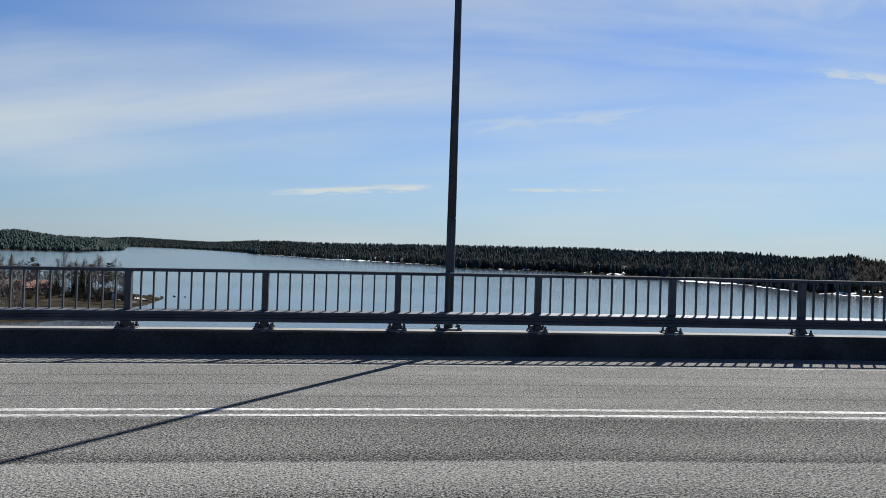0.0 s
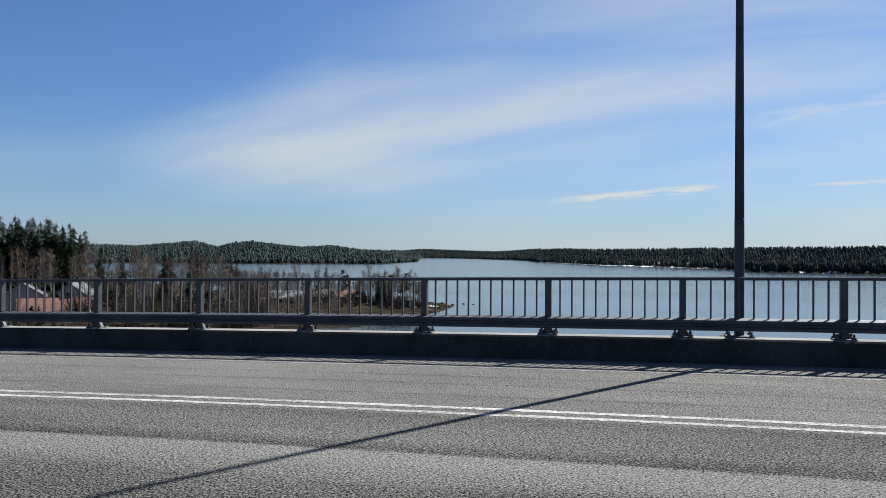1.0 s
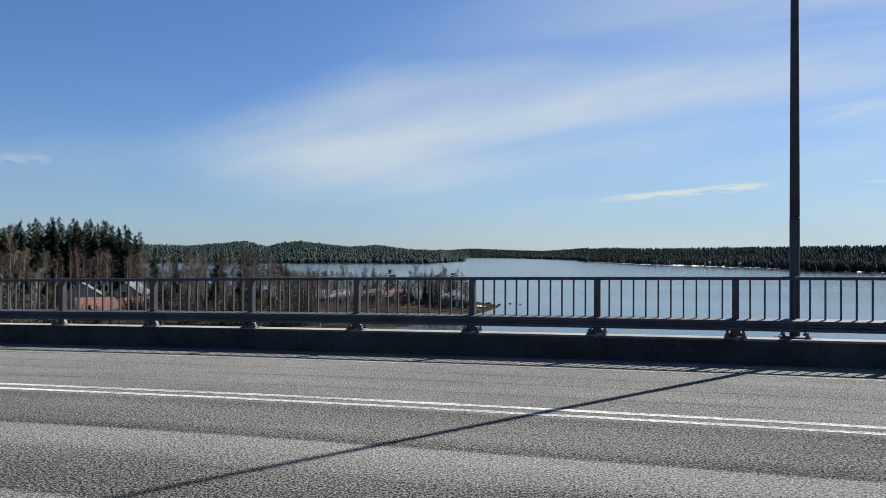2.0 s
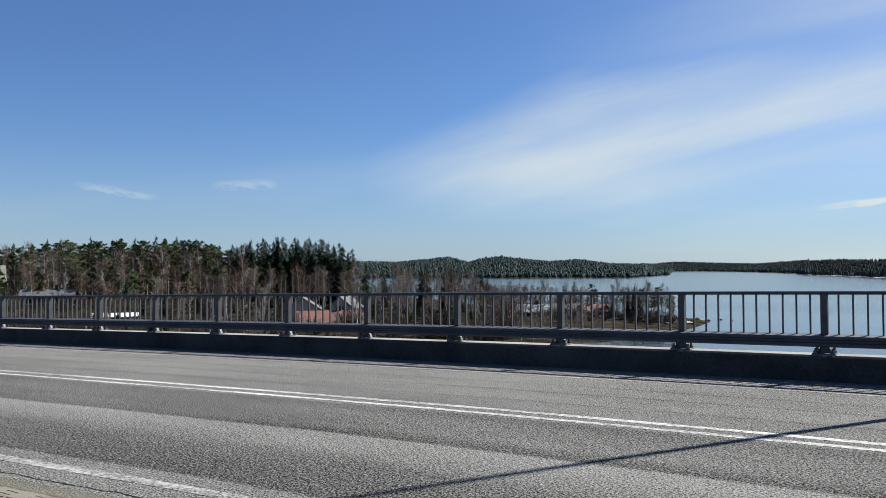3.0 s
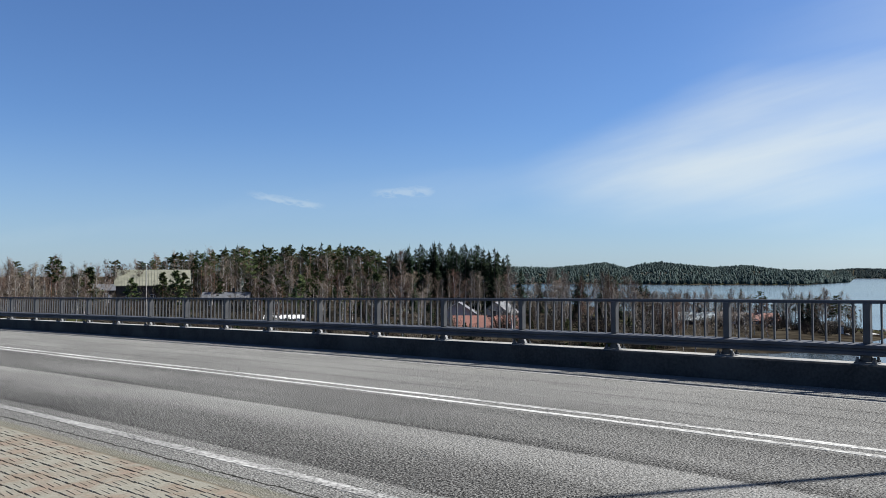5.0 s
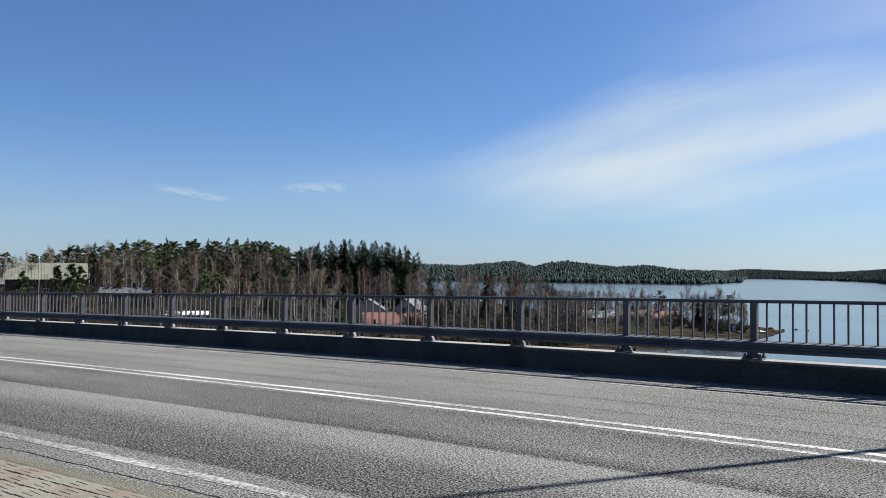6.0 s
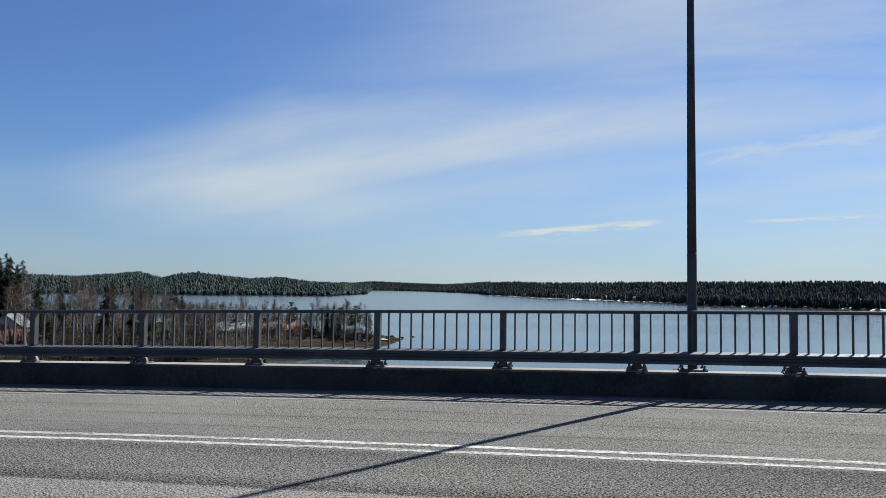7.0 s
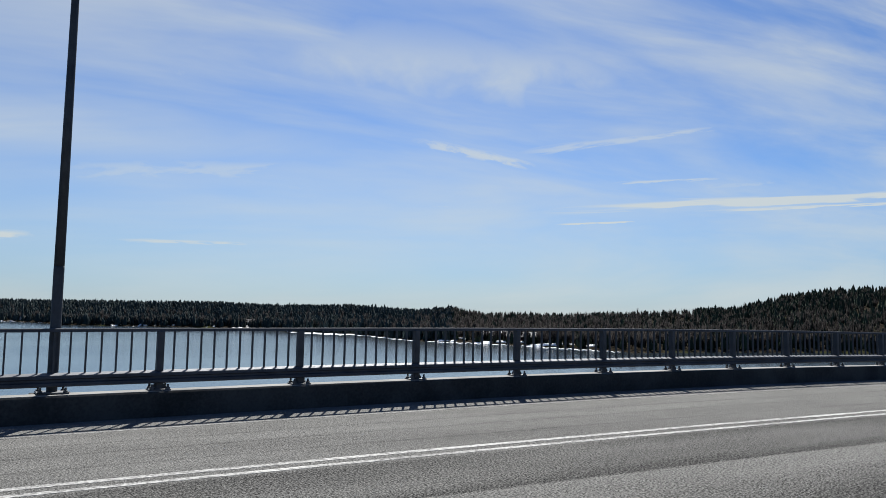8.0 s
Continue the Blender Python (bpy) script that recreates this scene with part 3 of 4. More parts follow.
# ---------------------------------------------------------------- the bridge
LONG = stations(-70, X0, 6) + stations(X0, X1, 1)[1:] + stations(X1, 118, 6)[1:]
EDGE = -0.17
PAVED = -8.47
bridge = empty("bridge_deck")
tagged(bridge, "long road bridge deck of asphalt and grey concrete", "bridge", kind="structure")
ribbon("roadway", LONG, ((PAVED, 0.0), (-6.0, 0.005), (-4.1, 0.008), (-2.0, 0.005), (EDGE, 0.0), (EDGE, -0.08), (PAVED, -0.08)), ASPHALT, bridge, label="worn grey asphalt with pale wheel tracks")
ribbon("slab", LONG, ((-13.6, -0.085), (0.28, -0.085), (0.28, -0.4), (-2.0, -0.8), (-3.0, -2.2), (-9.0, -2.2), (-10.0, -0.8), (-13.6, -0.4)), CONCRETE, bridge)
ribbon("edge_beam", LONG, ((EDGE, -0.08), (EDGE, 0.325), (EDGE + 0.02, 0.345), (0.12, 0.35), (0.14, 0.33), (0.14, 0.05), (0.30, 0.0), (0.30, -0.45), (0.285, -0.45), (0.285, -0.08)), CONCRETE, bridge, label="weathered concrete edge beam with stains, shade put into its dark colour")
# strip added on the beam to paint its sunlit top
ribbon("sunlit_top", LONG, ((EDGE + 0.03, 0.345), (EDGE + 0.03, 0.352), (0.11, 0.357), (0.11, 0.349)), SUNLIT_CONCRETE, bridge, label="concrete top of the edge beam, sunlight put into its pale colour")
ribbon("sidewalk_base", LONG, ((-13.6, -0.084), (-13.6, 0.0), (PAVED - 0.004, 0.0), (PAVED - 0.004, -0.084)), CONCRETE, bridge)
for lat, wide in ((-4.06, 0.11), (-4.32, 0.10), (-1.184, 0.08), (-7.92, 0.13)):
    up = float(np.interp(lat, (PAVED, -6.0, -4.1, -2.0, EDGE), (0.0, 0.005, 0.008, 0.005, 0.0)))
    ribbon("road_line", stations(-60, 60, 1), ((lat - wide / 2, up + 0.0025), (lat + wide / 2, up + 0.0025), (lat + wide / 2, up - 0.004), (lat - wide / 2, up - 0.004)), OLD_PAINT if lat < -7 or lat > -2 else PAINT, bridge, label="worn white road line")
for px_ in (-62, 40, 90):
    bm = bmesh.new()
    x, y, z = on(px_, -6, -2.2)
    tube(bm, [(x, y, z + 0.05), (x, y, LAKE - 5)], [1.3, 1.3], 24)
    part("pier", bm, CONCRETE, bridge, smooth=False)

# railing: posts, balusters, handrail, box beam
POSTS = (-31.288, -29.317, -27.367, -25.378, -23.396, -21.371, -19.336, -17.329, -15.324, -13.285, -11.274, -9.268, -7.285, -5.323, -3.372, -1.459, 0.45, 2.535, 4.595, 6.642, 8.743, 10.842, 12.773, 14.697, 16.622, 18.609, 20.641)
ALL_POSTS = [POSTS[0] - 2.0 * k for k in range(18, 0, -1)] + list(POSTS) + [POSTS[-1] + 2.0 * k for k in range(1, 46)]
TOP = 1.2034
railing = empty("bridge_railing")
tagged(railing, "grey galvanised steel bridge railing with upright bars", "railing")
REACH = stations(ALL_POSTS[0] - 0.3, X0, 3) + stations(X0, X1, 1)[1:] + stations(X1, ALL_POSTS[-1] + 0.3, 4)[1:]
ribbon("handrail", REACH, ((-0.042, TOP - 0.048), (-0.042, TOP - 0.01), (-0.032, TOP), (0.032, TOP), (0.042, TOP - 0.01), (0.042, TOP - 0.048)), ZINC, railing)
ribbon("box_beam", REACH, ((-0.12, 0.456), (-0.135, 0.47), (-0.135, 0.505), (-0.11, 0.52), (-0.11, 0.545), (-0.135, 0.56), (-0.135, 0.592), (-0.125, 0.603), (0.04, 0.626), (0.045, 0.60), (0.045, 0.575), (-0.064, 0.56), (-0.064, 0.456)), ZINC, railing)


def post_mesh():
    bm = bmesh.new()
    box(bm, -0.045, -0.05, 0.0, 0.045, -0.04, 0.795)
    box(bm, -0.045, 0.04, 0.0, 0.045, 0.05, 0.795)
    box(bm, -0.006, -0.0401, 0.0, 0.006, 0.0401, 0.795)
    box(bm, -0.044, -0.058, 0.265, 0.044, 0.058, 0.80, bevel=0.006)
    me = bpy.data.meshes.new("post")
    bm.to_mesh(me)
    me.materials.append(STEEL)
    return me


def foot_mesh():
    bm = bmesh.new()
    box(bm, -0.145, -0.125, -0.004, 0.145, 0.11, 0.018, bevel=0.004)
    for sx in (-1, 1):
        for sy in (-1, 1):
            tube(bm, [(sx * 0.105, sy * 0.085 - 0.01, 0.016), (sx * 0.105, sy * 0.085 - 0.01, 0.045), (sx * 0.105, sy * 0.085 - 0.01, 0.046), (sx * 0.105, sy * 0.085 - 0.01, 0.085)], [0.034, 0.032, 0.018, 0.016], 6)
    for sx in (-1, 1):
        v = [bm.verts.new((sx * 0.046, y, z)) for y in (-0.03, 0.03) for z in (0.018, 0.11)] + [bm.verts.new((sx * 0.10, y, 0.018)) for y in (-0.03, 0.03)]
        for f in ((0, 1, 4), (2, 5, 3), (1, 3, 5, 4), (0, 4, 5, 2), (0, 2, 3, 1)):
            bm.faces.new([v[i] for i in f])
    me = bpy.data.meshes.new("foot_plate")
    bm.to_mesh(me)
    me.materials.append(STEEL)
    return me


def bar_mesh(bottom, top):
    bm = bmesh.new()
    box(bm, -0.011, -0.018, bottom, 0.011, 0.018, top)
    me = bpy.data.meshes.new("baluster")
    bm.to_mesh(me)
    me.materials.append(STEEL)
    return me


POST, FOOT, BAR = post_mesh(), foot_mesh(), bar_mesh(0.624, TOP - 0.05)
far_bars = bmesh.new()
for a, b in zip(ALL_POSTS[:-1], ALL_POSTS[1:]):
    shown = -36 < a < 22
    tilt = math.atan2(bend(b) - bend(a), b - a)
    if shown:
        p = new("post", POST)
        p.parent, p.matrix_local = railing, Matrix.Translation(on(a, 0, 0.362)) @ Matrix.Rotation(tilt, 4, "Z")
        f = new("foot_plate", FOOT)
        f.parent, f.matrix_local = railing, Matrix.Translation(on(a, 0, 0.3545)) @ Matrix.Rotation(tilt, 4, "Z")
    else:
        x, y, z = on(a, 0, 0.38)
        box(far_bars, x - 0.045, y - 0.05, z, x + 0.045, y + 0.05, z + 0.78)
    for k in range(1, 11):
        x = a + (b - a) * k / 11
        if shown:
            o = new("baluster", BAR)
            o.parent, o.matrix_local = railing, Matrix.Translation(on(x, 0, 0)) @ Matrix.Rotation(tilt, 4, "Z")
        else:
            x, y, z = on(x, 0, 0.624)
            box(far_bars, x - 0.014, y - 0.014, z, x + 0.014, y + 0.014, z + 0.55)
tagged(part("far_bars", far_bars, STEEL, railing), kind="stuff")

# lamp post
px_, py_ = 1.219, 11.679
lamp = empty("lamp_post", pose(px_, py_, rise(px_) + 0.36))
tagged(lamp, "tall dark steel lamp post bolted to the bridge edge", "lamp post")
bm = bmesh.new()
tube(bm, [(0, 0, 0), (0, 0, 0.02), (0, 0, 1.62), (0, 0, 1.64), (0, 0, 1.66)], [0.068, 0.0676, 0.0668, 0.0664, 0.0658], 16)
part("sleeve", bm, POLE, lamp, smooth=True)
bm = bmesh.new()
tube(bm, [(0, 0, 1.62), (0, 0, 4.0), (0, 0, 7.0), (0, 0, 10.2)], [0.0655, 0.056, 0.044, 0.032], 16)
part("shaft", bm, POLE, lamp, smooth=True)
bm = bmesh.new()
box(bm, -0.26, -0.05, -0.9, 0.26, 0.22, -0.006, bevel=0.02)
part("plinth", bm, CONCRETE, lamp, "concrete block on the edge beam")
bm = bmesh.new()
box(bm, -0.19, -0.17, -0.004, 0.19, 0.17, 0.02, bevel=0.005)
part("base_plate", bm, STEEL, lamp)
for sx in (-1, 1):
    for sy in (-1, 1):
        bm = bmesh.new()
        tube(bm, [(sx * 0.15, sy * 0.13, 0.015), (sx * 0.15, sy * 0.13, 0.04), (sx * 0.15, sy * 0.13, 0.041), (sx * 0.15, sy * 0.13, 0.08)], [0.03, 0.028, 0.015, 0.014], 6)
        part("bolt", bm, STEEL, lamp)


# ---------------------------------------------------------------- trees of the near bank
def rod(bm, a, b, ra, rb):
    """A thin three-sided twig from a to b."""
    d = b - a
    if d.length < 1e-4:
        return
    q = d.to_track_quat("Z", "Y")
    va = [bm.verts.new(a + q @ Vector((ra * math.cos(k * 2.0944), ra * math.sin(k * 2.0944), 0))) for k in range(3)]
    vb = [bm.verts.new(b + q @ Vector((rb * math.cos(k * 2.0944), rb * math.sin(k * 2.0944), 0))) for k in range(3)]
    for k in range(3):
        bm.faces.new((va[k], va[(k + 1) % 3], vb[(k + 1) % 3], vb[k]))


def blade(bm, a, b, w):
    """The finest twigs and needles: one tapering sliver."""
    d = b - a
    side = d.orthogonal().normalized() * w
    bm.faces.new([bm.verts.new(v) for v in (a + side, a - side, b)])


def birch(seed, h, limbs=26, twig=8, spread=0.17, low=0.25, upright=1.4):
    """Bare spring birch: pale trunk, rising limbs and a haze of fine drooping twigs."""
    rng = random.Random(seed)
    thing = empty("birch_tree")
    bm = bmesh.new()
    lean = Vector((rng.uniform(-0.05, 0.05), rng.uniform(-0.05, 0.05), 0))
    spine = [Vector((0, 0, -0.4))] + [Vector((lean.x * z + rng.uniform(-0.18, 0.18), lean.y * z + rng.uniform(-0.18, 0.18), z)) for z in (h * k / 8 for k in range(1, 9))]
    tube(bm, spine, [0.012 * h * (1 - k / 8.6) + 0.02 for k in range(9)], 6)
    twigs = bmesh.new()
    for i in range(limbs):
        f = low + (0.97 - low) * (i + rng.random()) / limbs
        k = min(int(f * 8), 7)
        root = spine[k].lerp(spine[k + 1], f * 8 - k)
        az, up = rng.uniform(0, math.tau), upright * rng.uniform(0.6, 1.3)
        length = h * spread * rng.uniform(0.5, 1.4) * (1.2 - 0.8 * f)
        out = Vector((math.cos(az), math.sin(az), up)).normalized() * length * 1.6
        mid = root + out * 0.5 + Vector((rng.uniform(-0.3, 0.3), rng.uniform(-0.3, 0.3), -0.015 * h))
        end = root + out + Vector((0, 0, rng.uniform(-0.02, 0.03) * h))
        rod(bm, root, mid, 0.004 * h * (1.1 - f) + 0.025, 0.03)
        rod(twigs, mid, end, 0.03, 0.01)
        for j in range(twig):
            g = rng.uniform(0.15, 1.0)
            a = (root.lerp(mid, g * 2) if g < 0.5 else mid.lerp(end, g * 2 - 1))
            b = a + (Vector((rng.uniform(-1, 1), rng.uniform(-1, 1), rng.uniform(-0.2, 1.2))).normalized() + out.normalized() * 0.4) * h * rng.uniform(0.04, 0.09)
            blade(twigs, a, b, 0.03)
            for _ in range(9):
                c = a.lerp(b, rng.uniform(0.2, 1))
                e = c + Vector((rng.uniform(-1, 1), rng.uniform(-1, 1), rng.uniform(-1.1, 0.5))).normalized() * h * rng.uniform(0.02, 0.06)
                blade(twigs, c, e, 0.02)
    part("trunk", bm, BIRCH_BARK, thing, "pale birch trunk and limbs")
    part("crown", twigs, TWIGS, thing, "bare fine twigs")
    return thing


def spruce(seed, h, wide=0.15):
    """Spruce: uneven tiers of drooping boughs with hanging sprays, narrowing to a spire."""
    rng = random.Random(seed)
    thing = empty("spruce_tree")
    bm = bmesh.new()
    tube(bm, [(0, 0, -0.4), (0, 0, h * 0.5), (0, 0, h * 0.99)], [0.011 * h, 0.007 * h, 0.001 * h], 6)
    part("trunk", bm, BARK, thing)
    bm = bmesh.new()
    sag = [rng.uniform(0.75, 1.15) for _ in range(5)]
    z = h * 0.05
    while z < h * 0.965:
        f = z / h
        r = h * wide * ((1 - f) ** 0.62) * (0.75 + 0.25 * sag[int(f * 5)]) * rng.uniform(0.7, 1.2) + 0.12
        n = max(4, int(9 * (1 - f) + 3))
        for k in range(n):
            if rng.random() < 0.1:
                continue
            az = rng.uniform(0, math.tau)
            reach = r * rng.uniform(0.5, 1.25)
            d, sd = Vector((math.cos(az), math.sin(az), 0)), Vector((-math.sin(az), math.cos(az), 0))
            droop = rng.uniform(-0.1, 0.4) if f > 0.6 else rng.uniform(0.2, 0.6)
            root = Vector((0, 0, z + 0.02 * h))
            tip = d * reach + Vector((0, 0, z - reach * droop))
            low_ = d * reach * 0.65 + Vector((0, 0, z - reach * droop - 0.02 * h))
            for q in range(7):
                g = (q + 0.6) / 7
                c = root.lerp(low_, g * 1.4) if g < 0.71 else low_.lerp(tip, (g - 0.71) / 0.29)
                for side in (-1, 1):
                    e = c + (sd * side * rng.uniform(0.5, 1.0) + d * rng.uniform(0.2, 0.8) + Vector((0, 0, rng.uniform(-0.9, 0.15)))) * (0.32 * reach * (1.15 - g * 0.6) + 0.1)
                    w = d * (0.09 * reach + 0.07)
                    bm.faces.new([bm.verts.new(v) for v in (c + w, c - w, e)])
        z += h * (0.026 - 0.008 * f)
    tube(bm, [(0, 0, h * 0.95), (0, 0, h)], [0.05, 0.01], 4)
    part("crown", bm, NEEDLES, thing)
    return thing


def pine(seed, h, low=0.42, wide=0.16, limbs=30, puff=1.0):
    """Pine: reddish trunk, level limbs in uneven layers, each ending in flat tufts of needles."""
    rng = random.Random(seed)
    thing = empty("pine_tree")
    bm = bmesh.new()
    spine = [Vector((0, 0, -0.4))] + [Vector((rng.uniform(-0.15, 0.15), rng.uniform(-0.15, 0.15), h * k / 6)) for k in range(1, 7)]
    tube(bm, spine, [0.012 * h * (1 - k / 7) for k in range(7)], 7)
    crown = bmesh.new()
    for i in range(limbs):
        f = low + (0.97 - low) * (i + rng.random()) / limbs
        k = min(int(f * 6), 5)
        root = spine[k].lerp(spine[k + 1], f * 6 - k)
        g = (f - low) / (1 - low)
        profile = (1.0 - g) ** 0.7 if low < 0.2 else 0.55 + 0.6 * math.sin(math.pi * min(1, g * 0.8 + 0.2)) if g < 0.85 else 0.45
        r = h * wide * profile * rng.uniform(0.55, 1.3)
        az = rng.uniform(0, math.tau)
        d = Vector((math.cos(az), math.sin(az), rng.uniform(0.0, 0.5)))
        end = root + d * r
        rod(bm, root, end, 0.0035 * h, 0.02)
        for j in range(5):
            c = root.lerp(end, rng.uniform(0.35, 1.05)) + Vector((rng.uniform(-1, 1), rng.uniform(-1, 1), rng.uniform(-0.2, 0.4))) * h * 0.022
            size = h * rng.uniform(0.026, 0.05) * puff
            for _ in range(15):
                w = Vector((rng.gauss(0, 1), rng.gauss(0, 1), rng.gauss(0.35, 0.5))).normalized()
                a = c + w * size * rng.uniform(0.0, 0.5)
                blade(crown, a, a + w * size * rng.uniform(0.5, 1.0), size * 0.17)
    part("trunk", bm, PINE_BARK, thing, "reddish pine trunk")
    part("crown", crown, PINE_NEEDLES, thing)
    return thing


def shrub(seed, h):
    """Leafless willow scrub: many thin stems from one root, with twigs."""
    rng = random.Random(seed)
    thing = empty("shrub")
    bm = bmesh.new()
    for i in range(44):
        az, r = rng.uniform(0, math.tau), h * rng.uniform(0.1, 0.75)
        a = Vector((math.cos(az) * r * 0.25, math.sin(az) * r * 0.25, -0.2))
        b = Vector((math.cos(az) * r, math.sin(az) * r, h * rng.uniform(0.55, 1.0)))
        rod(bm, a, b, 0.035, 0.014)
        for _ in range(20):
            c = a.lerp(b, rng.uniform(0.15, 1))
            e = c + Vector((rng.uniform(-1, 1), rng.uniform(-1, 1), rng.uniform(0, 1))).normalized() * h * rng.uniform(0.08, 0.22)
            blade(bm, c, e, 0.022)
    part("stem_clump", bm, SCRUB, thing)
    return thing


KINDS = {
    "birch": ([birch(i + 1, 16, spread=w, limbs=n, upright=u) for i, (w, n, u) in enumerate(((0.15, 26, 1.5), (0.18, 28, 1.2), (0.13, 24, 1.9), (0.2, 30, 1.3), (0.16, 27, 1.6)))], 17.3, "bare spring birch with pale trunk on the lake bank"),
    "willow": ([birch(i + 61, 10, spread=0.3, limbs=34, twig=10, low=0.08, upright=1.3) for i in range(2)], 11.3, "broad bare willow with pale tan twigs"),
    "spruce": ([spruce(i + 11, 18, w) for i, w in enumerate((0.17, 0.19, 0.155, 0.2))], 18, "dark green spruce with a pointed top"),
    "pine": ([pine(i + 21, 17, l, w, n) for i, (l, w, n) in enumerate(((0.38, 0.14, 30), (0.48, 0.15, 28), (0.26, 0.14, 36), (0.42, 0.17, 30)))], 17.9, "green pine with reddish trunk and tufted crown"),
    "young": ([pine(i + 51, 9, 0.05, w, 46, 1.5) for i, w in enumerate((0.3, 0.34))], 9, "young bushy pine with branches down to the ground"),
    "shrub": ([shrub(i + 31, 4) for i in range(3)], 4, "leafless brown willow scrub on the bank"),
}
USED = set()
place_rng = random.Random(77)


def plant(kind, az, dist, top=None, height=None):
    """Stands one tree at an azimuth and distance from the pavement; top is the angle that its tip rises to."""
    models, tall, label = KINDS[kind]
    x, y = -math.sin(radians(az)) * dist, math.cos(radians(az)) * dist
    z = float(ground_z(x, y))
    if z < LAKE + 0.3:
        return
    if height is None:
        height = EYE + dist * math.tan(radians(top)) - z
    height = max(height, 2.5)
    k = place_rng.randrange(len(models))
    m = pose(x, y, z, place_rng.uniform(-1.5, 1.5), place_rng.uniform(-1.5, 1.5), place_rng.uniform(0, 360)) @ Matrix.Scale(height / tall, 4)
    ob = models[k]
    if ob.name in USED:
        ob = copy_thing(ob, m)
    else:
        USED.add(ob.name)
        ob.matrix_basis = m
        tagged(ob, label, {"shrub": "shrub"}.get(kind, "tree"), {"birch": "birches of the bank", "spruce": "spruces of the bank", "pine": "pines of the bank", "young": "young pines by the hall", "willow": "willows of the bank", "shrub": "scrub of the bank"}[kind])


def scatter(kind, count, az0, az1, d0, d1, tops, slack=0.25, clear=()):
    """Trees between two azimuths and distances; tops gives the angle of the treetops by azimuth."""
    for i in range(count):
        az = az0 + (az1 - az0) * (i + place_rng.random()) / count
        dist = place_rng.uniform(d0, d1)
        if any(a < az < b and dist < d for a, b, d in clear):
            continue
        top = float(np.interp(az, *zip(*tops)))
        plant(kind, az, dist, top - abs(place_rng.gauss(0, slack)))


BACK = ((38, 0.8), (39.3, 0.95), (39.9, 1.75), (41, 2.1), (44.5, 2.4), (46.6, 2.25), (47.6, 1.95), (48.8, 1.75), (49.6, 2.2), (51.2, 2.35), (54, 2.3), (57.6, 2.3), (60, 2.0), (62, 1.8), (64, 1.65), (65.5, 1.15), (67.3, 1.45), (69.3, 1.2), (70.8, 1.5), (72, 1.1), (78, 1.1))
MID = ((17, -1.6), (19, -1.2), (21.8, -1.5), (23, -0.85), (25, -0.75), (27, -0.6), (29, -0.7), (30.5, -0.2), (33, 0.3), (35, 0.55), (38, 0.75), (42, 0.85), (50, 0.9), (62, 0.6), (76, 0.5))
SIGHT = ((61.8, 68.3, 228), (39.5, 45.2, 178), (58.6, 61.4, 196))
scatter("spruce", 46, 39.7, 48.4, 245, 285, BACK, 0.3)
scatter("pine", 60, 48.2, 66, 250, 310, BACK, 0.3)
scatter("birch", 46, 47, 66, 236, 290, BACK, 0.45)
scatter("spruce", 22, 48, 64, 285, 330, BACK, 0.3)
scatter("birch", 50, 65, 80, 225, 310, BACK, 0.3)
scatter("birch", 24, 67.5, 80, 175, 220, ((67, 0.4), (72, 0.8), (80, 0.9)), 0.35)
scatter("pine", 6, 67, 80, 240, 300, BACK, 0.5)
plant("pine", 70.8, 230, 1.4)
plant("pine", 69.0, 215, 0.6)
scatter("birch", 70, 30, 62, 190, 250, MID, 0.45, SIGHT)
scatter("birch", 30, 22, 34, 185, 235, MID, 0.3, SIGHT)
scatter("birch", 26, 28, 62, 130, 190, MID, 0.8, SIGHT)
scatter("birch", 22, 64, 78, 150, 225, ((64, -0.4), (70, 0.4), (78, 0.6)), 0.5, SIGHT)
scatter("pine", 14, 48, 62, 185, 245, ((48, .5), (62, .3)), 0.5)
scatter("spruce", 12, 45, 62, 180, 235, ((45, -0.6), (62, -0.4)), 0.5, SIGHT)
scatter("spruce", 7, 31, 39, 205, 245, ((31, .0), (39, .5)), 0.35)
for az, d, top in ((58.9, 215, 0.9), (56.6, 205, 0.7), (36.2, 190, -0.6), (48.0, 200, -0.1), (53.2, 190, -0.5), (73.5, 190, 0.1), (61.2, 222, 0.2), (34.0, 170, -1.0)):
    plant("willow", az, d, top)
plant("spruce", 30.3, 200, -0.2)
plant("spruce", 30.0, 203, -0.6)
plant("spruce", 32.6, 215, 0.1)
plant("spruce", 33.1, 212, 0.2)
for az, d, top in ((63.3, 206, 0.35), (64.2, 209, 0.1), (62.8, 212, 0.2), (66.2, 208, -0.1), (68.7, 196, 0.4), (69.6, 200, 0.0), (60.6, 205, -0.35), (57.2, 208, -0.2), (54.8, 200, -0.1), (51.3, 196, -0.2), (49.3, 202, 0.0)):
    plant("young", az, d, top)
scatter("birch", 20, 21.5, 30, 150, 200, ((21, -2.4), (30, -0.8)), 0.5, SIGHT)
scatter("birch", 7, 22, 30, 194, 206, ((22, -1.9), (25, -1.5), (30, -0.9)), 0.5)
scatter("birch", 34, 21.8, 31, 226, 240, ((21.8, -1.4), (23, -0.9), (27, -0.7), (29, -0.75), (31, -0.3)), 0.25)
scatter("birch", 16, 27.5, 33, 196, 224, ((27.5, -0.9), (33, 0.1)), 0.4)
scatter("spruce", 10, 21.8, 30, 228, 242, ((21.8, -1.7), (30, -1.1)), 0.4)
scatter("birch", 22, 16.6, 21.8, 214, 236, ((16.4, -1.7), (17.2, -1.1), (18.5, -0.8), (20.5, -0.8), (21.8, -1.5)), 0.3)
scatter("spruce", 5, 18.4, 21.8, 218, 232, ((18, -1.3), (21.8, -1.6)), 0.3)
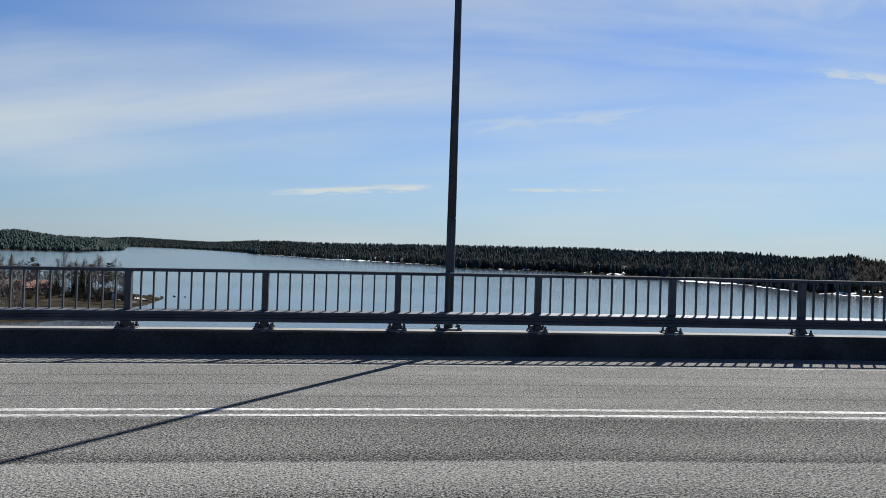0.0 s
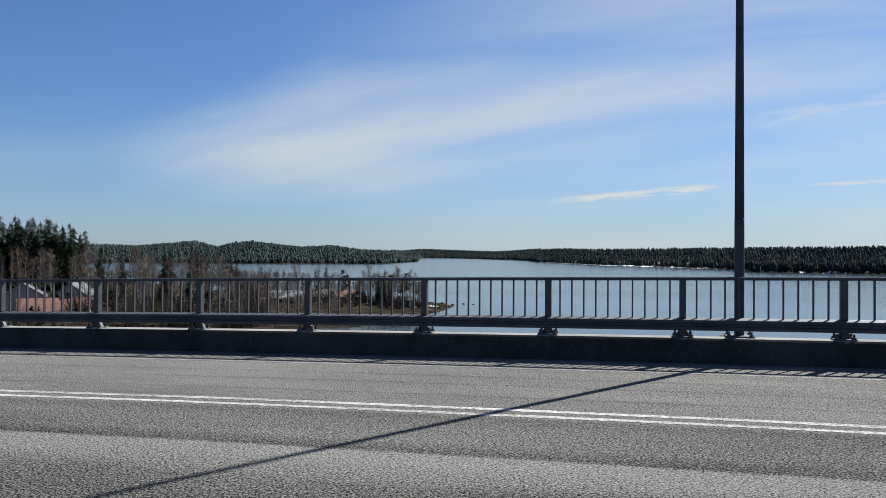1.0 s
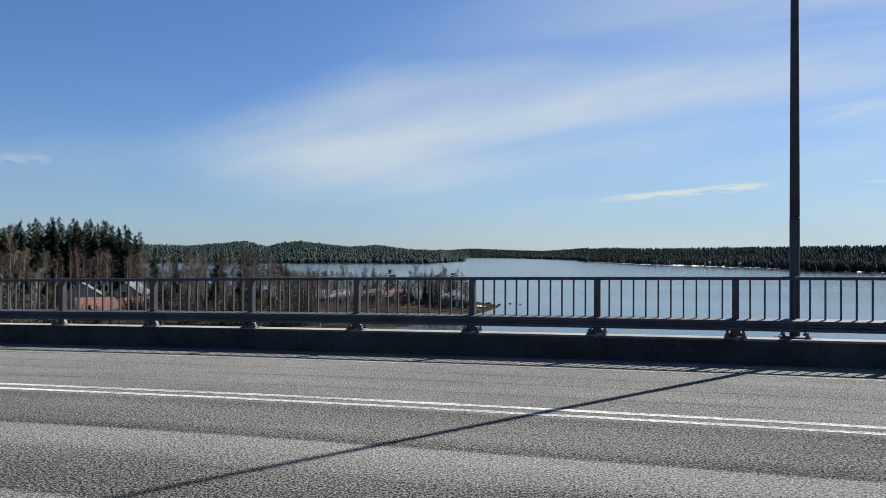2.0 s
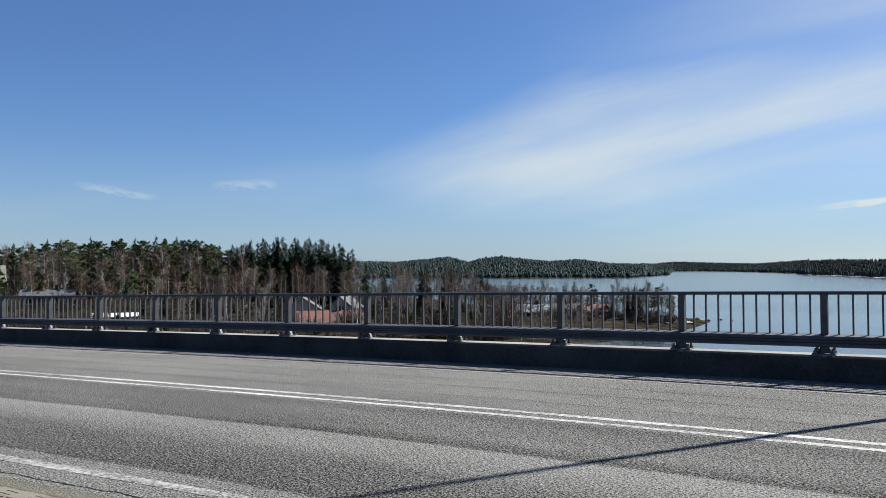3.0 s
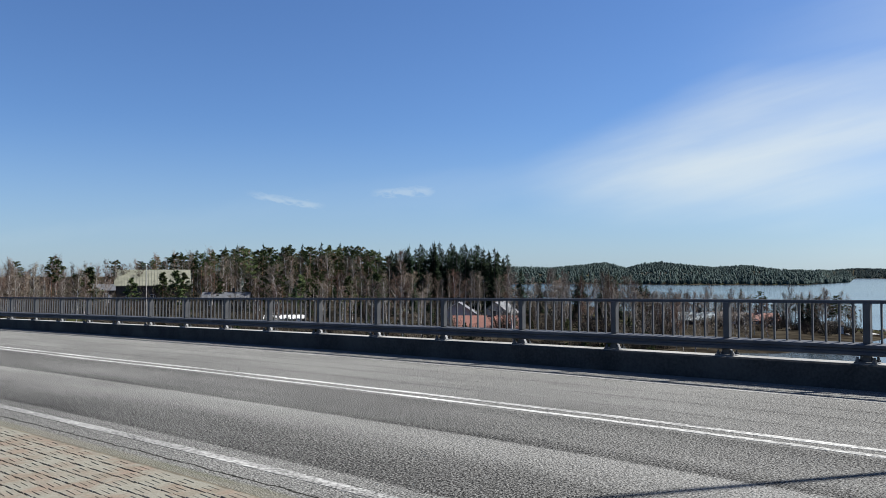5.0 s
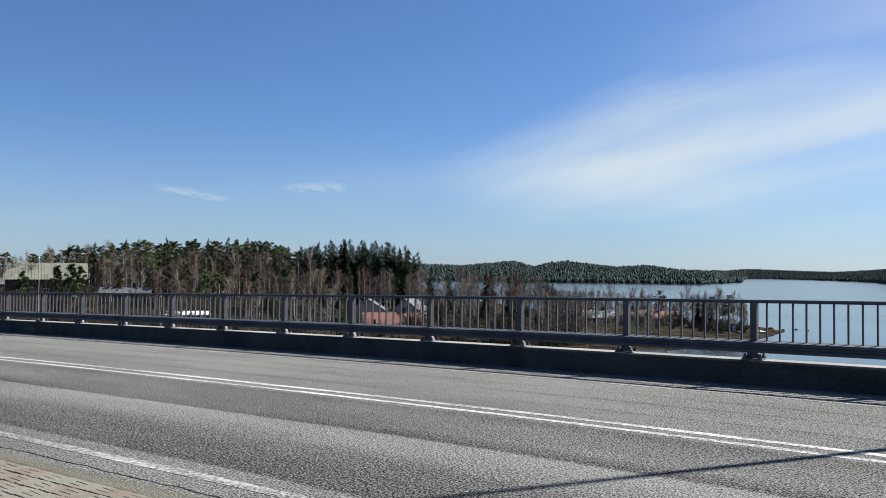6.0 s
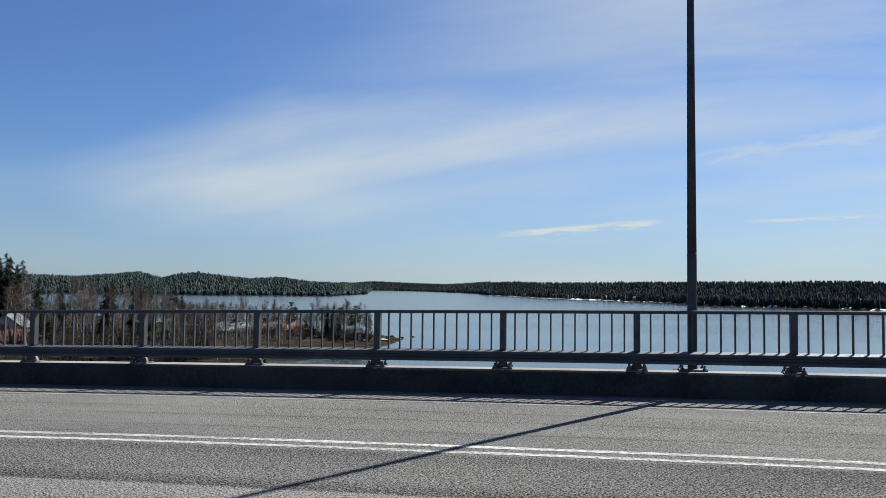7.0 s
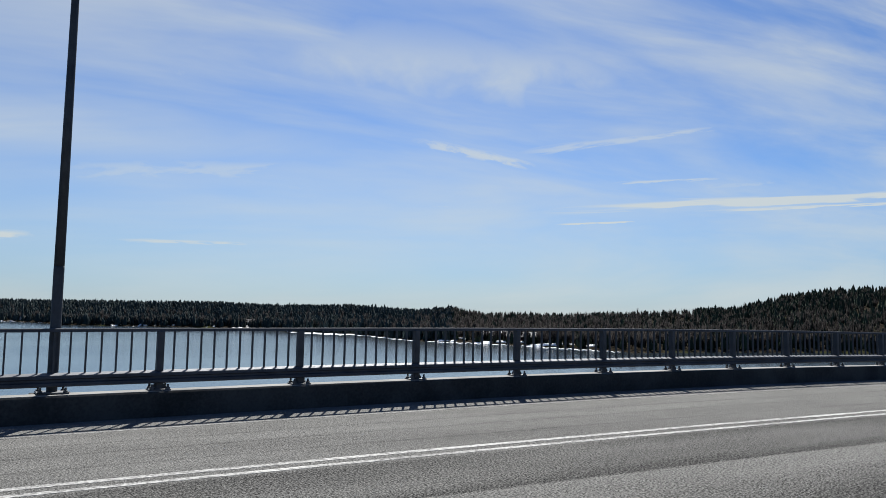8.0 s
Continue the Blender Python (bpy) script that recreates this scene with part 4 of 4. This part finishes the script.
scatter("pine", 4, 17.2, 20.8, 218, 230, ((17, -1.4), (21, -1.3)), 0.3)
# the wooded point by the lake
for kind, az, d, top in (("birch", 20.6, 226, -0.75), ("birch", 20.1, 230, -0.75), ("birch", 19.5, 222, -1.1), ("spruce", 19.45, 226, -1.15), ("birch", 18.6, 229, -0.75), ("birch", 18.2, 233, -0.8), ("pine", 17.8, 226, -1.25),
                         ("birch", 17.3, 228, -1.2), ("birch", 17.0, 231, -1.3), ("birch", 16.7, 226, -1.6), ("birch", 16.4, 228, -1.9), ("spruce", 19.9, 232, -1.5), ("pine", 19.0, 229, -1.4), ("birch", 18.4, 226, -0.85), ("birch", 17.6, 231, -1.1),
                         ("pine", 22.5, 236, -1.0), ("pine", 22.2, 232, -1.3), ("spruce", 23.6, 238, -0.8), ("birch", 23.0, 240, -0.9), ("spruce", 21.4, 224, -2.0), ("pine", 21.7, 230, -1.9), ("birch", 20.9, 222, -1.2), ("pine", 16.9, 227, -1.6)):
    plant(kind, az, d, top)
for i in range(230):
    plant("shrub", place_rng.uniform(28, 77), place_rng.uniform(85, 225), height=place_rng.uniform(2.4, 5.6))
for i in range(54):
    plant("shrub", place_rng.uniform(16.6, 29), place_rng.uniform(204, 226), height=place_rng.uniform(1.4, 3.2))
for i in range(130):
    plant("young" if i % 3 else "spruce", place_rng.uniform(28, 77), place_rng.uniform(95, 205), height=place_rng.uniform(2.5, 4.5))
for az in (16.3, 16.8, 17.2, 17.6, 18.0, 18.4, 18.9, 19.3, 19.8, 20.4, 20.9, 21.5, 22.0, 22.6):
    plant("shrub", az, place_rng.uniform(205, 222), height=place_rng.uniform(2.0, 3.2))

# ---------------------------------------------------------------- houses of the near bank
RED_WALL = grainy("red_boards", (0.12, 0.03, 0.02), (0.22, 0.06, 0.04), 1.0, 14, 0.8, relief=0.2, stretch=(6, 6, 0.4))
RED_ROOF = grainy("red_roof", (0.10, 0.04, 0.03), (0.17, 0.07, 0.05), 1.0, 10, 0.7, relief=0.2)
PALE_WALL = grainy("pale_boards", (0.22, 0.215, 0.2), (0.38, 0.37, 0.35), 1.0, 14, 0.8, relief=0.2, stretch=(6, 6, 0.4))
GREY_ROOF = grainy("grey_roof", (0.05, 0.053, 0.058), (0.10, 0.104, 0.11), 1.0, 10, 0.6, relief=0.2)
BEIGE_ROOF = grainy("beige_sheet_roof", (0.10, 0.102, 0.076), (0.17, 0.17, 0.128), 0.6, 9, 0.6, relief=0.1)
BLUE_ROOF = grainy("blue_grey_roof", (0.10, 0.125, 0.135), (0.19, 0.225, 0.24), 1.0, 10, 0.7, relief=0.2)
BROWN_ROOF = grainy("brown_roof", (0.075, 0.062, 0.052), (0.15, 0.13, 0.11), 1.0, 10, 0.75, relief=0.2)
DARK_WALL = grainy("dark_boards", (0.025, 0.022, 0.02), (0.07, 0.06, 0.05), 1.0, 10, 0.8, relief=0.2)
TRIM = grainy("white_trim", (0.62, 0.62, 0.6), (0.8, 0.8, 0.78), 2.0, 20, 0.6, relief=0.05)
GLASS_DARK, _t, _b = material("window_glass")
_b.inputs["Base Color"].default_value = (0.02, 0.03, 0.04, 1)
_b.inputs["Roughness"].default_value = 0.05


def house(name, label, az, dist, turn, length, depth, wall, rise_, walls, roofing, over=0.5, ribs=0, sink=2.0, z=None, chimney=True, windows=3, category="house"):
    """A gabled house: walls, two roof slopes with thickness, windows with frames, door, chimney. turn: degrees off facing the bridge."""
    x, y = -math.sin(radians(az)) * dist, math.cos(radians(az)) * dist
    z = float(ground_z(x, y)) if z is None else z
    thing = empty(name, pose(x, y, z, 0, 0, az + turn))
    tagged(thing, label, category)
    L, D = length / 2, depth / 2
    bm = bmesh.new()
    v = [bm.verts.new(p) for p in ((-L, -D, -sink), (L, -D, -sink), (L, D, -sink), (-L, D, -sink), (-L, -D, wall), (L, -D, wall), (L, D, wall), (-L, D, wall), (-L, 0, wall + rise_), (L, 0, wall + rise_))]
    for f in ((0, 1, 5, 4), (2, 3, 7, 6), (1, 2, 6, 9, 5), (3, 0, 4, 8, 7), (0, 3, 2, 1), (4, 5, 9, 8), (6, 7, 8, 9)):
        bm.faces.new([v[i] for i in f])
    part("wall", bm, walls, thing)
    slope = rise_ / D
    for s in (-1, 1):
        bm = bmesh.new()
        e, lo = D + over, wall - over * slope
        pts = [(-L - over, s * e, lo), (L + over, s * e, lo), (L + over, 0, wall + rise_), (-L - over, 0, wall + rise_)]
        a = [bm.verts.new((p[0], p[1], p[2] + 0.03)) for p in pts]
        b = [bm.verts.new((p[0], p[1], p[2] + 0.2)) for p in pts]
        bm.faces.new(a[::-1])
        bm.faces.new(b)
        for k in range(4):
            bm.faces.new((a[k], a[(k + 1) % 4], b[(k + 1) % 4], b[k]))
        roof = part("roof", bm, roofing, thing)
        for k in range(ribs):
            bm = bmesh.new()
            u = -L - over + (length + 2 * over) * (k + 0.5) / ribs
            vs = [bm.verts.new(p) for p in ((u - 0.04, s * e, lo + 0.2), (u + 0.04, s * e, lo + 0.2), (u + 0.04, 0, wall + rise_ + 0.2), (u - 0.04, 0, wall + rise_ + 0.2),
                                            (u - 0.03, s * e, lo + 0.29), (u + 0.03, s * e, lo + 0.29), (u + 0.03, 0, wall + rise_ + 0.29), (u - 0.03, 0, wall + rise_ + 0.29))]
            for f in ((0, 3, 2, 1), (4, 5, 6, 7), (0, 1, 5, 4), (1, 2, 6, 5), (2, 3, 7, 6), (3, 0, 4, 7)):
                bm.faces.new([vs[i] for i in f])
            part("rib", bm, roofing, roof)
    for k in range(windows):
        u = -L + length * (k + 0.5) / windows
        bm = bmesh.new()
        for a, b in (((u - 0.65, 1.0), (u + 0.65, 1.12)), ((u - 0.65, 2.28), (u + 0.65, 2.4)), ((u - 0.65, 1.12), (u - 0.53, 2.28)), ((u + 0.53, 1.12), (u + 0.65, 2.28)), ((u - 0.04, 1.12), (u + 0.04, 2.28))):
            box(bm, a[0], -D - 0.06, a[1], b[0], -D + 0.02, b[1])
        win = part("window", bm, TRIM, thing, "white window frame")
        bm = bmesh.new()
        box(bm, u - 0.53, -D - 0.02, 1.12, u + 0.53, -D + 0.01, 2.28)
        part("pane", bm, GLASS_DARK, win)
    bm = bmesh.new()
    box(bm, L * 0.72 - 0.45, -D - 0.05, 0.0, L * 0.72 + 0.45, -D + 0.02, 2.05)
    part("door", bm, TRIM, thing)
    if chimney:
        bm = bmesh.new()
        box(bm, L * 0.3 - 0.35, -0.35, wall + rise_ - 0.6, L * 0.3 + 0.35, 0.35, wall + rise_ + 1.1)
        box(bm, L * 0.3 - 0.42, -0.42, wall + rise_ + 1.1, L * 0.3 + 0.42, 0.42, wall + rise_ + 1.22)
        part("chimney", bm, CONCRETE, thing)
    return thing


house("red_house", "low red-roofed house among bare birches", 41.4, 168, 4, 13.0, 9.0, 2.4, 2.2, RED_WALL, RED_ROOF, z=-11.9)
house("grey_house", "pale house with a grey gable and blue-grey windows", 43.3, 182, 88, 10, 7.5, 4.4, 2.4, PALE_WALL, GREY_ROOF, z=-11.6, windows=4)
house("pale_house", "small pale house with a grey roof behind birches", 40.3, 190, 75, 9, 6.5, 4.2, 2.4, PALE_WALL, GREY_ROOF, z=-11.6)
house("villa", "dark villa with a pale blue-grey roof by the lake", 26.7, 214, 15, 9, 7, 2.1, 1.7, DARK_WALL, BLUE_ROOF, z=-12.1)
house("villa", "dark house with a weathered brown roof near the shore", 24.6, 220, -25, 10, 7, 2.1, 1.8, DARK_WALL, BROWN_ROOF, z=-12.2)
house("red_house", "red boarded house with a faded red roof by the lake", 22.9, 225, 8, 12, 7, 2.0, 1.6, RED_WALL, RED_ROOF, z=-12.4)
house("boathouse", "small grey boathouse on the point by the water", 17.9, 214, 15, 3.2, 2.8, 1.8, 0.9, DARK_WALL, DARK_WALL, 0.25, chimney=False, windows=0, category="boathouse")
house("hall", "long hall with a ribbed beige sheet roof among pines", 64.8, 232, 0, 18.6, 13, 4.8, 4.0, DARK_WALL, BEIGE_ROOF, 0.5, ribs=26, z=-5.9, chimney=False, windows=3, category="hall")
house("annex", "low grey annex beside the hall", 68.3, 226, 0, 8, 6, 3.2, 1.4, DARK_WALL, GREY_ROOF, 0.4, z=-5.6, chimney=False, windows=2, category="shed")
house("long_house", "low house with a weathered grey roof among birches", 59.9, 205, -8, 11, 8, 2.6, 1.5, DARK_WALL, GREY_ROOF, z=-7.0)
house("shed", "low storage shed with a white roof", 55.9, 176, 0, 8.5, 4, 2.3, 0.6, DARK_WALL, TRIM, 0.3, z=-10.3, chimney=False, windows=2, category="shed")

flag = empty("flagpole", pose(-145.3, 67.0, float(ground_z(-145.3, 67.0))))
tagged(flag, "tall pale flagpole standing among pines", "flagpole")
top_z = 3.5 - float(ground_z(-145.3, 67.0))
bm = bmesh.new()
tube(bm, [(0, 0, -0.3), (0, 0, top_z)], [0.08, 0.04], 10)
part("pole", bm, PALE_WALL, flag)
bm = bmesh.new()
bmesh.ops.create_icosphere(bm, subdivisions=2, radius=0.12, matrix=Matrix.Translation((0, 0, top_z + 0.06)))
part("knob", bm, TRIM, flag)
bm = bmesh.new()
box(bm, -0.3, -0.3, -0.3, 0.3, 0.3, 0.25, bevel=0.03)
part("footing", bm, CONCRETE, flag)


def boulder(x, y, z, size, seed, label="rounded grey granite boulder in shallow water"):
    rng = random.Random(seed)
    bm = bmesh.new()
    bmesh.ops.create_icosphere(bm, subdivisions=3, radius=size)
    for v in bm.verts:
        v.co *= 1 + 0.22 * noise.noise(v.co * (1.3 / size) + Vector((seed, 0, 0))) + 0.06 * noise.noise(v.co * (4 / size))
        v.co.z *= 0.62
    ob = part("boulder", bm, ROCK, smooth=True)
    ob.matrix_world = pose(x, y, z, 0, 0, rng.uniform(0, 360))
    return tagged(ob, label, "rock", "boulders off the point")


for i, (az, d, s) in enumerate(((15.12, 232, 1.5), (15.75, 234, 0.9), (14.4, 236, 0.5), (13.6, 240, 0.45), (15.5, 229, 0.7), (16.2, 208, 0.9), (16.9, 204, 0.7), (18.2, 203, 0.8), (19.4, 200, 0.6), (12.9, 238, 0.35))):
    boulder(-math.sin(radians(az)) * d, math.cos(radians(az)) * d, LAKE + 0.1 * s, s, i + 1)
for i in range(8):
    az, d = 17.2 + i * 0.7, 210 + (i * 37 % 14)
    x, y = -math.sin(radians(az)) * d, math.cos(radians(az)) * d
    boulder(x, y, float(ground_z(x, y)) + 0.1, 0.6 + (i * 7 % 5) * 0.14, i + 40, "weathered granite outcrop on the grassy point")

# jetty at the point
jetty = empty("jetty", pose(-math.sin(radians(15.9)) * 219, math.cos(radians(15.9)) * 219, LAKE, 0, 0, -58))
tagged(jetty, "grey wooden jetty with a low rail at the point", "jetty")
for k in range(16):
    bm = bmesh.new()
    box(bm, -4 + k * 0.5, -1.1, 0.62, -4 + k * 0.5 + 0.46, 1.1, 0.7)
    part("plank", bm, PALE_WALL, jetty)
for sx in (-3.6, -1.2, 1.2, 3.6):
    for sy in (-1, 1):
        bm = bmesh.new()
        tube(bm, [(sx, sy, -3), (sx, sy, 1.3)], [0.1, 0.09], 8)
        part("pile", bm, DARK_WALL, jetty)
for sy in (-1.05, 1.05):
    bm = bmesh.new()
    box(bm, -4, sy - 0.06, 0.45, 4, sy + 0.06, 0.615)
    part("beam", bm, DARK_WALL, jetty)

# ---------------------------------------------------------------- cottages and snow on the far shore
def far_cottage(az, back, length, walls, roofing, label):
    _, _, s, _, _ = land_of(-np.sin(np.radians(az)), np.cos(np.radians(az)))
    house("cottage", label, az, float(s) + back, (az * 37) % 50 - 25, length, 6.5, 2.8, 2.2, walls, roofing, 0.5, chimney=False, windows=2)


for az, back in ((-0.2, 14), (0.5, 30), (-0.9, 12), (-1.5, 40), (-2.4, 18), (2.2, 16), (3.4, 22), (5.5, 20), (-4.2, 12), (-8.6, 24), (-13.2, 30)):
    far_cottage(az, back, 9, PALE_WALL, GREY_ROOF, "pale cottage with a grey roof on the far lake shore")
for az, back in ((-10.5, 22), (-17.2, 45), (-18.6, 40), (-37.5, 22), (-1.2, 25)):
    far_cottage(az, back, 10, RED_WALL, GREY_ROOF, "red cottage with a grey roof on the far lake shore")
for az, back in ((-35.5, 20), (-36.6, 26), (-38.6, 24), (-16.4, 40)):
    far_cottage(az, back, 8, DARK_WALL, TRIM, "dark cottage with a snow-white roof by the far shore")


def snow_patch(az, back, wide, deep, seed):
    """A leftover patch of snow lying on the slope, with a ragged outline and a raised middle."""
    rng = random.Random(seed)
    _, _, s, _, _ = land_of(-np.sin(np.radians(az)), np.cos(np.radians(az)))
    r0, a0 = float(s) + back, radians(az)
    ring, n = [], 18
    for k in range(n):
        c = rng.uniform(0.6, 1.1)
        u, v = math.cos(k * math.tau / n) * wide / 2 * c, math.sin(k * math.tau / n) * deep / 2 * c
        r, a = r0 + v, a0 + u / r0
        x, y = -math.sin(a) * r, math.cos(a) * r
        ring.append((x, y))
    verts = []
    for f, lift in ((1.0, -0.2), (0.92, 0.35), (0.5, 0.6)):
        cx, cy = -math.sin(a0) * r0, math.cos(a0) * r0
        for x, y in ring:
            px, py = cx + (x - cx) * f, cy + (y - cy) * f
            verts.append((px, py, float(ground_z(px, py)) + lift))
    faces = [(i * n + k, i * n + (k + 1) % n, (i + 1) * n + (k + 1) % n, (i + 1) * n + k) for i in range(2) for k in range(n)] + [tuple(range(2 * n, 3 * n))]
    tagged(arrays("snow_patch", verts, faces, SNOW, smooth=True), "leftover patch of old snow on the shore slope", "snow", "snow on the far shore")


for i, (az, back, w, d) in enumerate(((-17.5, 8, 38, 10), (-18.8, 26, 30, 12), (-16.2, 14, 20, 8), (-13.0, 6, 26, 8), (-11.2, 10, 18, 8), (-9.8, 8, 16, 8), (-8.2, 12, 24, 8), (0.0, 8, 50, 12), (-1.4, 10, 40, 10), (1.8, 9, 30, 10),
                                      (3.6, 9, 36, 12), (5.2, 12, 40, 14), (-3.6, 8, 36, 9), (-32.5, 6, 16, 6), (-34.2, 8, 22, 6), (-36.0, 10, 26, 7), (-38.0, 8, 20, 6), (-40.2, 8, 26, 6), (-43, 10, 18, 6))):
    snow_patch(az, back, w, d, i)

# ---------------------------------------------------------------- paving beside the road
def paver_material():
    m, t, b = material("paving_brick")
    co = t.nodes.new("ShaderNodeTexCoord").outputs["Object"]
    geo = t.nodes.new("ShaderNodeNewGeometry").outputs["Position"]
    r = t.nodes.new("ShaderNodeObjectInfo").outputs["Random"]
    i = t.nodes.new("ShaderNodeNewGeometry").outputs["Random Per Island"]
    fine, mid = noise_tex(t, geo, 60.0, 4.0, 0.7), noise_tex(t, geo, 3.0, 4.0)
    col = mix(t, mapr(t, ma(t, "FRACT", ma(t, "ADD", r, i)), 0, 1, 0, 1, False), (0.135, 0.116, 0.09), (0.172, 0.134, 0.105))
    col = mix(t, mapr(t, mid, 0.36, 0.6), col, (0.172, 0.166, 0.138))
    col = mix(t, mapr(t, fine, 0.4, 0.7, 0.0, 0.5), col, (0.06, 0.052, 0.038))
    t.links.new(col, b.inputs["Base Color"])
    b.inputs["Roughness"].default_value = 0.95
    b.inputs["Specular IOR Level"].default_value = 0.1
    bump(t, b, fine, 0.5, 0.006)
    return m


PAVER = paver_material()
JOINT = grainy("joint_sand", (0.03, 0.026, 0.018), (0.10, 0.085, 0.055), 3.0, 60, 0.95, relief=0.4, depth=0.005)
UNIT, THIRD, GAP = 0.165, 0.055, 0.005
paving = empty("pavement")
tagged(paving, "pavement of tan clinker bricks in basket weave", "pavement", kind="structure")
ribbon("joint_bed", stations(-70, 60, 2), ((-13.6, 0.003), (-13.6, 0.012), (PAVED - 0.01, 0.012), (PAVED - 0.01, 0.003)), JOINT, paving, label="dark sand in the joints")


def paver_corners(sx, sy, lean=0.0):
    """Corners of one brick with a chamfered top edge."""
    hx, hy, c = sx / 2, sy / 2, 0.003
    low = [(-hx, -hy, 0.0), (hx, -hy, 0.0), (hx, hy, 0.0), (-hx, hy, 0.0)]
    mid = [(a, b, 0.012) for a, b, _ in low]
    top = [(a - math.copysign(c, a), b - math.copysign(c, b), 0.016) for a, b, _ in low]
    return low + mid + top


PAVER_FACES = [(k, (k + 1) % 4, 4 + (k + 1) % 4, 4 + k) for k in range(4)] + [(4 + k, 4 + (k + 1) % 4, 8 + (k + 1) % 4, 8 + k) for k in range(4)] + [(8, 9, 10, 11)]
paver_meshes = []
for sx, sy in ((UNIT - 0.002, THIRD - GAP), (THIRD - 0.002, UNIT - 2 * GAP)):
    me = bpy.data.meshes.new("brick")
    me.from_pydata(paver_corners(sx, sy), [], PAVER_FACES)
    me.materials.append(PAVER)
    paver_meshes.append(me)
pave_rng = random.Random(5)
rest_v, rest_f, singles = [], [], 0
for row in range(26):
    lat = PAVED - 0.06 - UNIT * (row + 0.5)
    for col in range(-110, 40):
        x = col * UNIT
        cross = (row + col) % 2
        for k in (-1, 0, 1):
            cx, cl = (x + k * THIRD, lat) if cross else (x, lat + k * (THIRD - 0.5 * GAP))
            lift = 0.008 + pave_rng.uniform(-0.002, 0.002)
            p = Vector(on(cx, cl, lift))
            m = Matrix.Translation(p) @ Euler((pave_rng.gauss(0, 0.012), pave_rng.gauss(0, 0.012), math.atan2(bend(cx + 0.1) - bend(cx), 0.1) + pave_rng.gauss(0, 0.012))).to_matrix().to_4x4()
            if row < 3 and -8.3 < x < -2.6 and singles < 300:
                o = new("brick", paver_meshes[cross])
                o.parent, o.matrix_local = paving, m
                singles += 1
            else:
                base = len(rest_v)
                rest_v += [m @ Vector(c) for c in paver_corners(*((THIRD - 0.002, UNIT - 2 * GAP) if cross else (UNIT - 0.002, THIRD - GAP)))]
                rest_f += [tuple(base + i for i in f) for f in PAVER_FACES]
tagged(arrays("brick_field", rest_v, rest_f, PAVER, paving), kind="stuff")
